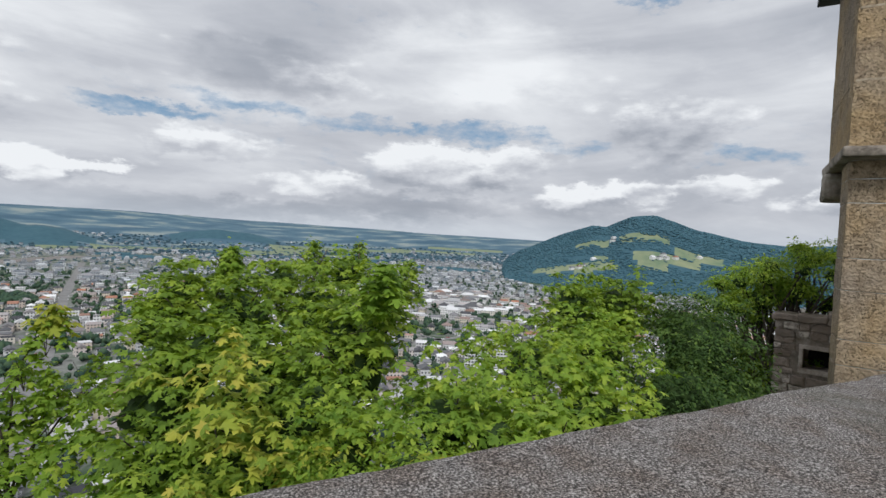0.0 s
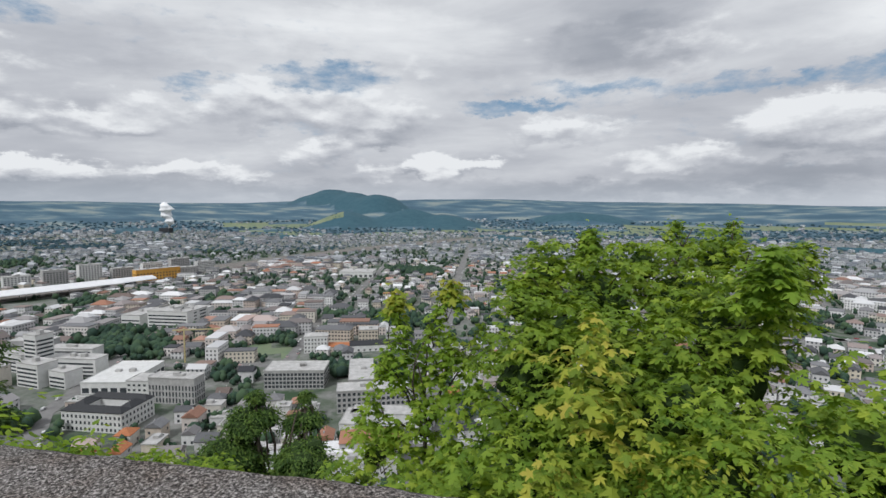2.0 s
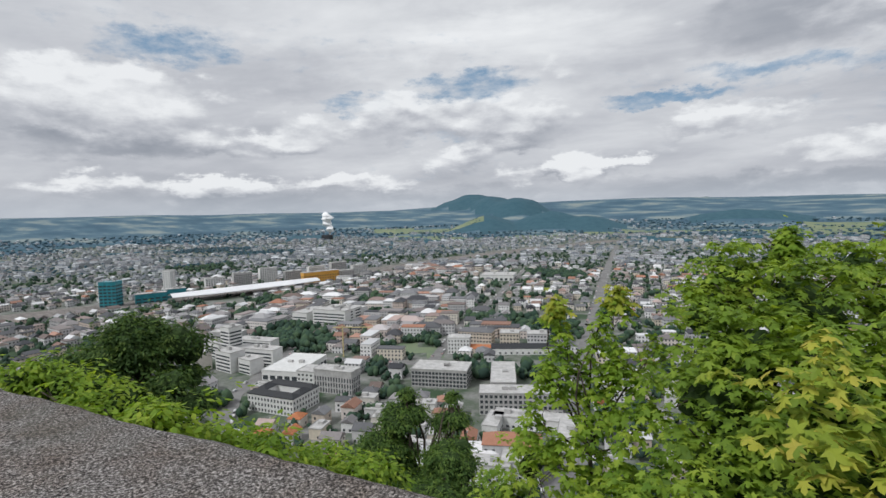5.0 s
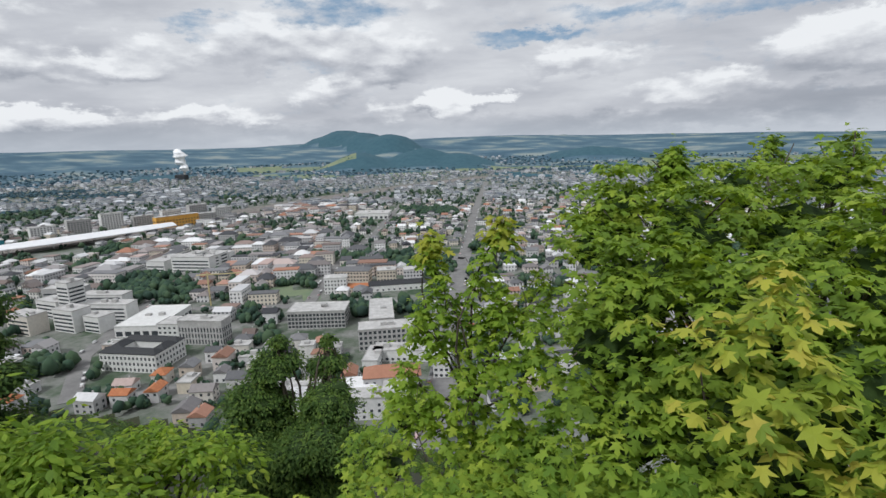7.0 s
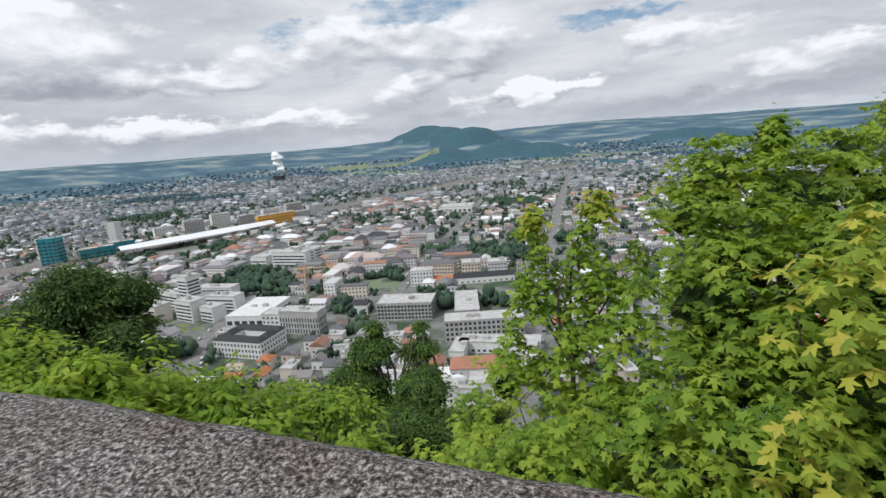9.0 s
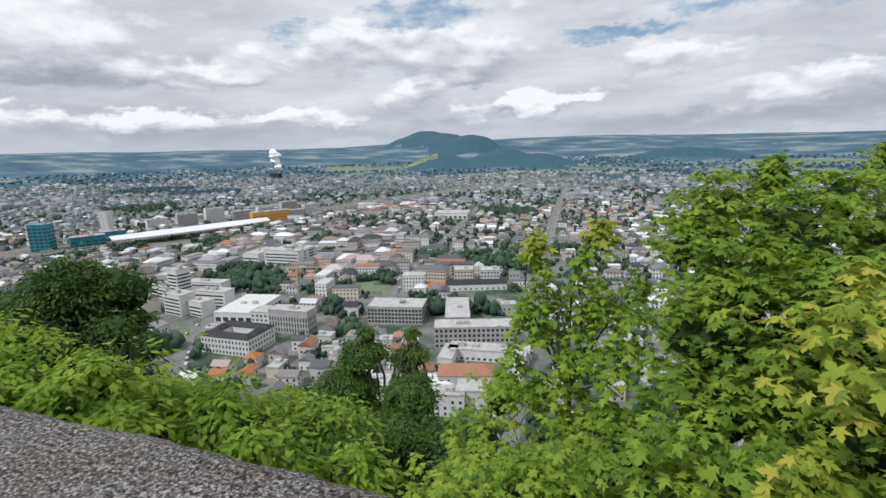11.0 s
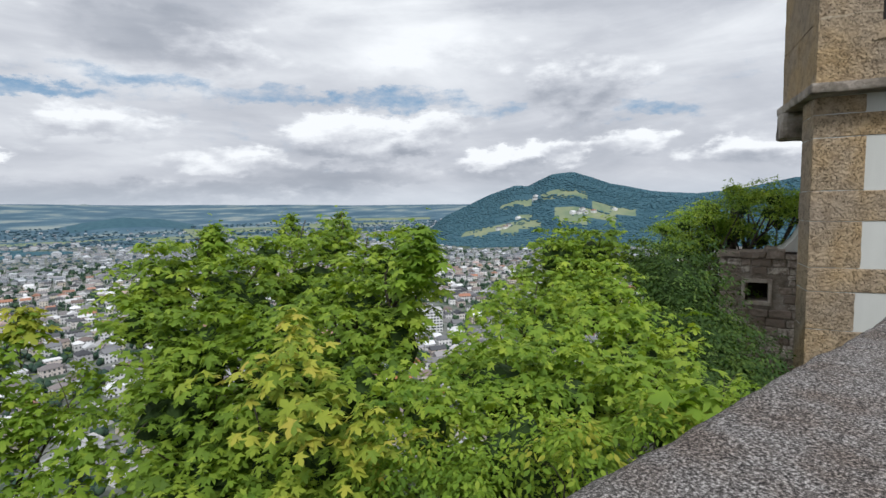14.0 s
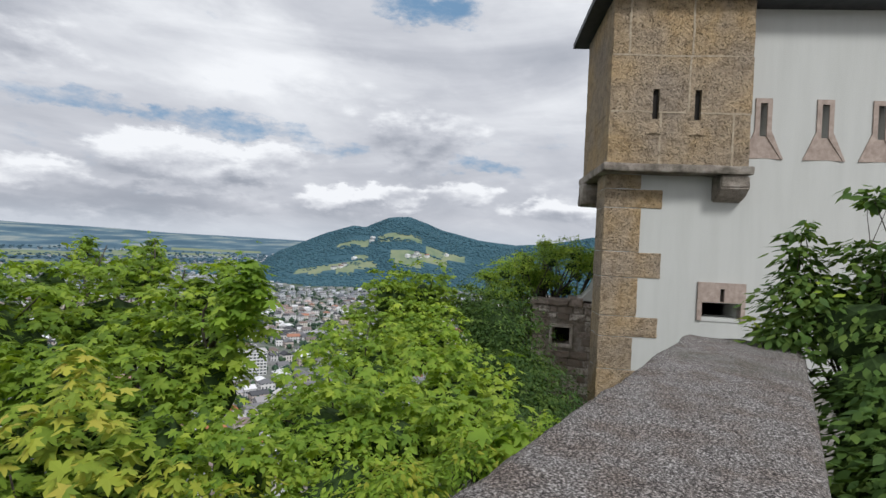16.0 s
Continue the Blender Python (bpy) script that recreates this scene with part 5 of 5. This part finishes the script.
def tufts(clumps, n, share, seed):
    """Breaks big round clumps into many small tufts spread over their domes."""
    g, res = np.random.default_rng(seed), []
    for x, y, z, r in clumps:
        for d in rand_dirs(g, n):
            d[2] = abs(d[2]) * 0.9 if d[2] < -0.2 else d[2]
            q = r * (1 - share * 0.9) * g.uniform(0.75, 1.05)
            res.append((x + d[0] * q, y + d[1] * q, z + d[2] * q * 0.9, r * share * g.uniform(0.75, 1.2)))
    return res


def tree(name, root, fork, clumps, label, kind, mat, size, per, seed, up=0.75, layer=0.0, trunk=0.09, category="tree", accents=(), twigs=2, group="", core=0.55):
    """root: where the trunk leaves the ground; fork: where the limbs part; accents: (clumps, material, size, per, loose)."""
    g = np.random.default_rng(seed)
    zr = float(height(root[0], root[1])) - 0.15
    t = thing(name, pose(root[0], root[1], zr), label, category, group)
    o = Matrix.Translation((-root[0], -root[1], -zr))

    def add(nm, bm, m, parent, lab=""):
        bmesh.ops.transform(bm, matrix=o, verts=bm.verts[:])
        bm.normal_update()
        return part(nm, bm, m, parent, lab)

    tr = add("trunk", tube(bent((root[0], root[1], zr), fork, 0.0, g, 8), trunk, trunk * 0.6, 8), M_BARK, t)
    for c in clumps:
        c0 = np.array(c[:3])
        limb = add("limb", tube(bent(fork, c0, 0.12 * c[3], g), trunk * 0.42, trunk * 0.10, 6), M_BARK, t)
        for k in range(twigs):
            e = c0 + rand_dirs(g, 1)[0] * c[3] * np.array([1, 1, 0.7]) + np.array([0, 0, 0.15 * c[3]])
            add("twig", tube(bent(c0 - (c0 - np.array(fork)) * 0.2, e, 0.05, g, 4), trunk * 0.14, trunk * 0.05, 4), M_BARK, limb)
    def spread(cl, dens, sz):
        return whorls(g, cl, dens / 7.0, sz) if kind == "maple" else leaf_frames(g, cl, dens, sz, up, layer)

    me = leaf_mesh("crown", spread(clumps, per, size), kind, mat)
    me.transform(o)
    child("crown", me, mat, t)
    # added core lumps darken the gaps between leaves by their colour
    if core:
        add("inner_leaves", shade_lumps(clumps, core, g), L_SHADE, t, "dark lumps added as shade inside the crown")
    for cl, m2, s2, p2, loose in accents:
        fr = spread(cl, p2, s2)
        if loose:
            sv, st_ = leaf_shape(kind)
            one = pydata("leaf", sv.tolist(), st_.tolist())
            one.materials.append(M_LOOSE)
            for p, a, b, c, s in zip(*fr):
                ob = new("leaf", one)
                ob.parent = t
                ob.matrix_local = o @ Matrix(((a[0] * s, b[0] * s, c[0] * s, p[0]), (a[1] * s, b[1] * s, c[1] * s, p[1]), (a[2] * s, b[2] * s, c[2] * s, p[2]), (0, 0, 0, 1)))
        else:
            me = leaf_mesh("young_leaves", fr, kind, m2)
            me.transform(o)
            child("young_leaves", me, m2, t, "yellow-green young leaves")
    return t


M_LOOSE = bpy.data.materials.new("single_yellow_leaf")
M_LOOSE.use_nodes = True
ln = Nodes(M_LOOSE.node_tree)
lb = M_LOOSE.node_tree.nodes["Principled BSDF"]
lc = ln.ramp(chance(ln), (0.0, (0.19, 0.28, 0.035)), (0.5, (0.35, 0.41, 0.05)), (0.85, (0.48, 0.48, 0.07)), (1.0, (0.50, 0.44, 0.08)))
ln.put(lb.inputs["Base Color"], lc)
lb.inputs["Roughness"].default_value, lb.inputs["Specular IOR Level"].default_value = 0.6, 0.2
lt = ln.node("ShaderNodeBsdfTranslucent")
ln.put(lt.inputs[0], lc)
lm = ln.node("ShaderNodeMixShader")
lm.inputs[0].default_value = 0.35
M_LOOSE.node_tree.links.new(lb.outputs[0], lm.inputs[1])
M_LOOSE.node_tree.links.new(lt.outputs[0], lm.inputs[2])
M_LOOSE.node_tree.links.new(lm.outputs[0], M_LOOSE.node_tree.nodes["Material Output"].inputs[0])

tree("maple_tree", (1.6, 4.6), (1.5, 4.4, -0.9),
     [(0.92, 4.91, 1.33, .15), (1.98, 5.85, 1.36, .22), (2.49, 5.64, 1.36, .22), (2.25, 5.3, 1.15, .3), (2.75, 4.7, 1.2, .22), (2.4, 4.55, 1.0, .38), (1.83, 3.02, 1.18, .2), (0.5, 4.66, 1.0, .36), (1.0, 4.54, 0.85, .5), (1.45, 5.1, 1.12, .26), (1.8, 4.79, 0.8, .58), (1.72, 3.64, 0.85, .40), (1.7, 3.12, 0.7, .34),
      (0.36, 4.4, 0.8, .32), (0.55, 3.89, 0.62, .46), (0.99, 3.44, 0.6, .46), (0.35, 3.4, 0.45, .34), (1.26, 2.97, 0.45, .42), (0.42, 3.05, 0.15, .36), (0.86, 2.88, 0.2, .42), (1.6, 4.2, 0.1, .7), (0.7, 3.9, -0.1, .5), (1.3, 3.3, -0.3, .6)],
     "bushy maple with broad green lobed leaves", "maple", L_MAPLE, 0.072, 4200, 1, trunk=0.09, twigs=4, core=0.5,
     accents=(([(1.69, 2.76, 1.37, .12), (1.64, 2.84, 1.24, .12), (0.95, 4.85, 1.36, .12)], L_LIGHT, 0.09, 3500, False), ([(0.58, 2.5, 0.72, .25), (0.62, 2.16, 0.62, .24), (0.82, 1.95, 0.70, .14), (0.70, 2.35, 1.02, .16), (0.50, 2.0, 0.42, .18)], None, 0.08, 1300, True)))
tree("maple_sapling", (-0.5, 3.8), (-0.5, 3.85, -0.3),
     [(-0.81, 4.03, 0.8, .11), (-0.31, 4.11, 0.9, .11), (-0.74, 3.98, 0.53, .2), (-0.44, 4.04, 0.62, .2), (-0.3, 4.0, 0.42, .18), (-0.63, 3.87, 0.16, .27), (-0.27, 4.05, 0.2, .27), (-0.46, 3.66, -0.12, .3), (-0.86, 3.5, 0.05, .2), (-0.05, 4.3, 0.45, .2), (-0.85, 3.85, 0.32, .16), (-0.12, 3.7, 0.0, .3), (-0.7, 3.6, -0.35, .28), (-0.2, 3.6, -0.4, .3)],
     "slender open maple sapling with light green leaves", "maple", L_LIGHT, 0.075, 2300, 2, trunk=0.03, core=0, twigs=3, accents=(([(-0.81, 4.03, 0.86, .08), (-0.31, 4.11, 0.97, .08)], L_YELLOW, 0.085, 3000, False),))
tree("maple_shrub", (2.9, 3.2), (2.8, 3.0, -0.9),
     [(2.45, 3.2, 0.2, .34), (3.54, 3.51, 0.42, .55), (4.71, 3.7, 0.45, .55), (2.0, 2.43, 0.45, .4), (2.12, 2.0, 0.45, .34), (1.3, 2.21, 0.5, .3), (2.2, 1.59, 0.58, .24), (3.18, 2.33, 0.45, .45), (2.9, 3.0, 0.0, .6), (2.3, 2.2, -0.1, .5), (3.6, 2.6, -0.1, .6), (1.6, 2.2, 0.0, .45), (2.9, 1.8, 0.2, .35)],
     "dense maple shrub with fresh green leaves below the wall", "maple", L_FRESH, 0.066, 4600, 3, trunk=0.06, twigs=3, core=0.42, accents=(([(1.83, 1.13, 0.82, .07)], L_LIGHT, 0.12, 1200, False), ([(2.3, 2.1, 0.7, .2), (3.2, 2.4, 0.75, .25), (2.6, 3.1, 0.8, .22)], L_LIGHT, 0.075, 1800, False)))
tree("ash_shrub", (1.3, 1.6), (1.35, 1.6, -0.6),
     [(1.46, 1.72, 0.5, .28), (1.34, 1.34, 0.66, .17), (0.94, 2.0, 0.45, .24), (1.73, 1.25, 0.70, .16), (1.15, 1.72, 0.45, .22), (1.6, 1.5, 0.3, .3), (1.0, 1.6, 0.2, .26), (2.0, 1.35, 0.55, .18), (2.5, 1.2, 0.55, .2)],
     "yellowish shrub of narrow leaflets growing beside the parapet", "oval", L_LIGHT, 0.036, 19000, 4, layer=0.06, trunk=0.03, category="shrub", accents=(([(1.73, 1.25, 0.74, .14), (1.34, 1.34, 0.70, .15), (1.05, 1.9, 0.6, .14)], L_YELLOW, 0.036, 7000, False),))
tree("maple_tree", (6.0, 5.4), (5.9, 5.2, -1.2), [(6.32, 4.98, 0.75, .6), (5.23, 4.74, 0.85, .42), (5.9, 5.1, 0.3, .7), (5.3, 4.6, 0.0, .7), (6.6, 5.2, 0.3, .6)], "round-topped maple with green leaves beyond the shrubs", "maple", L_MAPLE, 0.085, 3600, 5, trunk=0.09, core=0.45)
tree("hornbeam_bush", (6.7, 4.0), (6.6, 3.9, -1.8), [(6.89, 3.98, 0.35, .8), (5.9, 3.52, -0.15, .8), (5.65, 2.75, -0.4, .6), (7.19, 4.53, 0.5, .5), (7.03, 3.54, -0.3, .7), (4.4, 2.4, -0.2, .45), (5.9, 2.5, -0.7, .7), (6.6, 3.2, -0.9, .9), (5.0, 2.4, -0.8, .7)],
     "dense dark green bush of small leaves by the tower", "oval", L_DARK, 0.058, 8500, 6, trunk=0.07, category="bush", accents=(([(6.89, 3.98, 0.5, .75), (6.2, 3.6, 0.15, .5)], L_SHINY, 0.065, 2600, False),))
tree("ash_tree", (13.2, 6.0), (13.0, 5.9, -2.5), tufts([(12.59, 6.18, 0.75, 1.1), (13.03, 5.14, 1.05, 1.2), (13.03, 7.49, 0.4, .9), (14.17, 4.9, 1.0, 1.1), (12.78, 5.69, 0.3, 1.2), (12.32, 6.62, 0.0, 1.1), (13.72, 6.11, 1.6, .5), (13.4, 6.6, 1.25, .5), (12.6, 7.0, -1.2, 1.3), (13.0, 5.5, -1.3, 1.3)], 9, 0.36, 7),
     "feathery light green ash behind the bastion", "oval", L_FRESH, 0.075, 3600, 7, up=0.6, trunk=0.14, twigs=0, core=0.3)
tree("elder_bush", (-3.2, 3.2), (-3.2, 3.1, -2.2),
     tufts([(-2.74, 3.66, -0.95, .5), (-3.02, 2.91, -0.62, .55), (-3.86, 2.87, -0.5, .42), (-3.79, 2.31, -0.22, .5), (-5.28, 2.83, -0.35, .55), (-2.24, 2.36, -0.45, .38), (-1.95, 2.98, -0.75, .34), (-3.48, 2.96, -0.5, .34), (-3.16, 2.14, -0.3, .38), (-3.32, 3.92, -1.0, .38), (-2.6, 2.4, -1.0, .6), (-4.6, 2.2, -0.35, .5), (-6.2, 2.6, -0.15, .55), (-4.5, 3.1, -0.85, .55), (-1.8, 2.2, -1.0, .5)], 7, 0.46, 8),
     "broad light green bush in flat leaf layers below the parapet", "oval", L_LIGHT, 0.082, 4700, 8, layer=0.14, twigs=0, core=0.5, trunk=0.06, category="bush", up=1.0, accents=(([(-3.6, 2.5, -0.1, .42), (-5.0, 2.6, -0.15, .45), (-3.3, 3.0, -0.4, .36)], L_LIGHT, 0.09, 1500, False),))
tree("lime_tree", (-11.6, 7.4), (-11.5, 7.3, -5.0), tufts([(-11.62, 7.4, -1.75, 1.4), (-11.07, 7.88, -2.4, .9), (-11.97, 6.76, -1.8, 1.55), (-11.79, 7.35, -1.05, .8), (-10.43, 6.94, -2.6, 1.25), (-11.0, 7.0, -4.0, 1.6), (-13.0, 6.6, -2.6, 1.6)], 7, 0.42, 9),
     "dark rounded broadleaf tree on the slope", "oval", L_DARK, 0.11, 2600, 9, trunk=0.16, core=0.62, layer=0.2, twigs=0)
for sd, root, cl in ((10, (-10.2, 16.6), [(-10.65, 17.52, -7.1, 1.1), (-11.05, 16.69, -8.1, 1.3), (-9.87, 14.3, -9.4, 1.5), (-10.56, 17.92, -6.2, .5), (-10.4, 16.5, -9.6, 1.7), (-11.6, 16.2, -9.8, 1.2), (-10.4, 15.6, -11.2, 1.9), (-10.7, 17.2, -8.6, 1.2)]),
                     (11, (-8.2, 16.6), [(-8.82, 18.39, -7.3, .9), (-8.13, 17.07, -8.2, 1.2), (-8.23, 15.17, -9.4, 1.7), (-8.87, 18.76, -6.35, .45), (-6.72, 15.94, -9.4, 1.2), (-8.4, 16.4, -9.8, 1.6), (-8.4, 15.4, -11.2, 1.9), (-9.3, 15.2, -11.6, 1.8), (-8.5, 17.4, -8.7, 1.1)])):
    tree("oak_tree", root, (root[0], root[1], -11.5), tufts(cl, 11, 0.48, sd), "dark green oak with an uneven upright crown", "oval", L_SHINY, 0.15, 1700, sd, trunk=0.22, core=0.72, layer=0.25, twigs=0, group="oaks on the slope")
tree("maple_shrub", (-0.5, 3.0), (-0.5, 3.0, -1.4),
     [(-0.72, 2.77, -0.5, .32), (-1.01, 2.43, -0.5, .3), (-1.37, 4.35, -1.2, .36), (-0.38, 2.67, -0.35, .32), (-1.43, 5.45, -1.3, .32), (-0.01, 3.27, -0.35, .38), (0.15, 2.48, -0.1, .32), (0.55, 3.94, 0.15, .45), (-0.4, 3.4, -0.85, .55), (0.2, 2.9, -0.7, .55), (-1.1, 3.4, -1.2, .55), (0.45, 2.5, 0.0, .36), (0.8, 2.6, 0.02, .34)],
     "leafy young maples crowding the slope below the wall", "maple", L_FRESH, 0.066, 4500, 12, trunk=0.05, twigs=3, core=0.42)
tree("climbing_shrub", (3.55, -0.35), (3.5, -0.15, 0.7),
     [(3.45, -0.14, 1.26, .26), (3.66, 0.05, 1.28, .2), (3.5, -0.22, 1.6, .2), (3.55, 0.14, 1.77, .08), (3.54, 0.14, 1.62, .11), (3.53, 0.12, 1.47, .16), (3.52, 0.08, 1.33, .22), (3.45, 0.12, 1.16, .2), (3.42, 0.27, 1.13, .11), (3.42, -0.16, 1.95, .1), (3.5, 0.28, 1.14, .08), (3.2, -0.22, 0.95, .27), (2.8, -0.22, 0.72, .26), (2.4, -0.22, 0.5, .27), (2.0, -0.25, 0.35, .28), (3.0, -0.3, 0.45, .35), (2.5, -0.4, 0.2, .35), (3.6, -0.55, 1.25, .42), (3.5, -0.6, 0.7, .4), (3.75, -0.6, 1.7, .3), (1.7, -0.4, 0.15, .25), (3.05, -0.3, 0.88, .3), (2.55, -0.35, 0.75, .33), (3.4, -0.45, 1.0, .4), (3.3, -0.55, 0.5, .45), (2.2, -0.4, 0.45, .35), (3.75, -0.35, 1.35, .3), (3.7, -0.75, 1.5, .35)],
     "glossy green climbing shrub over the parapet end", "oval", L_SHINY, 0.075, 11000, 13, layer=0.07, trunk=0.02, core=0.72, category="shrub", up=0.9, accents=(([(3.5, 0.34, 1.2, .08), (3.5, -0.1, 1.45, .2), (3.46, -0.2, 1.95, .1)], L_FRESH, 0.075, 900, False),))
# undergrowth on the bank
g = np.random.default_rng(21)
bank = []
for i in range(420):
    x, y = g.uniform(-14, 16), 1.2 + 16 * g.random() ** 1.5
    if x > 7 and y < 4.5:
        continue
    bank.append((x, y, float(height(x, y)) + g.uniform(0.1, 0.7), g.uniform(0.4, 0.9)))
me = leaf_mesh("undergrowth", leaf_frames(g, bank, 190, 0.15, 0.9, 0.1), "oval", L_DARK)
tagged(new("undergrowth", me), "dark leafy undergrowth covering the steep bank", "undergrowth", kind="stuff")
bank = [(x, y, float(height(x, y)) + 2.5, s) for x, y, s in zip(g.uniform(-250, 200, 420), 22 + 165 * np.sqrt(g.random(420)), g.uniform(2.2, 4.4, 420))]
me = leaf_mesh("slope_wood", leaf_frames(g, bank, 9, 1.25, 0.9, 0.4), "oval", L_DARK)
tagged(new("slope_wood", me), "dark woodland tops down the hillside", "wood", kind="stuff")

# ---- spruce beside the parapet ----
sp = thing("spruce_tree", pose(-9.3, 2.0, float(height(-9.3, 2.0)) - 0.2), "dark drooping spruce beside the parapet", "tree")
z0 = float(height(-9.3, 2.0)) - 0.2
part("trunk", tube([(0, 0, 0), (0.02, 0, 4), (0, 0.02, 8.5), (0, 0, 12)], 0.17, 0.02, 8), M_BARK, sp)
g = np.random.default_rng(31)
pp, ss_, tt, nn, sz_ = [], [], [], [], []
for i in range(46):
    z = 2.8 + i * 0.19
    ln_ = 1.5 * (1 - (z - 2.8) / 10.5) + 0.1
    a = i * 2.4
    d = np.array([math.cos(a), math.sin(a), 0])
    pts = [tuple(d * ln_ * t + np.array([0, 0, z - 0.45 * ln_ * t ** 1.5 + 0.12 * t])) for t in np.linspace(0.02, 1, 5)]
    part("branch", tube(pts, 0.028, 0.006, 5), M_BARK, sp)
    for k in range(150):
        t = g.uniform(0.12, 1.0)
        c = d * ln_ * t + np.array([0, 0, z - 0.45 * ln_ * t ** 1.5 + 0.12 * t])
        side = np.cross(d, [0, 0, 1]) * g.choice((-1, 1))
        tip = d * 0.7 + side * g.uniform(0.2, 0.9) + np.array([0, 0, g.uniform(-0.9, 0.1)])
        tip /= np.linalg.norm(tip)
        no = np.cross(tip, g.normal(size=3))
        no /= np.linalg.norm(no)
        pp.append(c), tt.append(tip), nn.append(no), ss_.append(np.cross(tip, no)), sz_.append(g.uniform(0.12, 0.26))
child("needles", leaf_mesh("needles", tuple(np.array(q) for q in (pp, ss_, tt, nn, sz_)), "needle", L_NEEDLE), L_NEEDLE, sp)
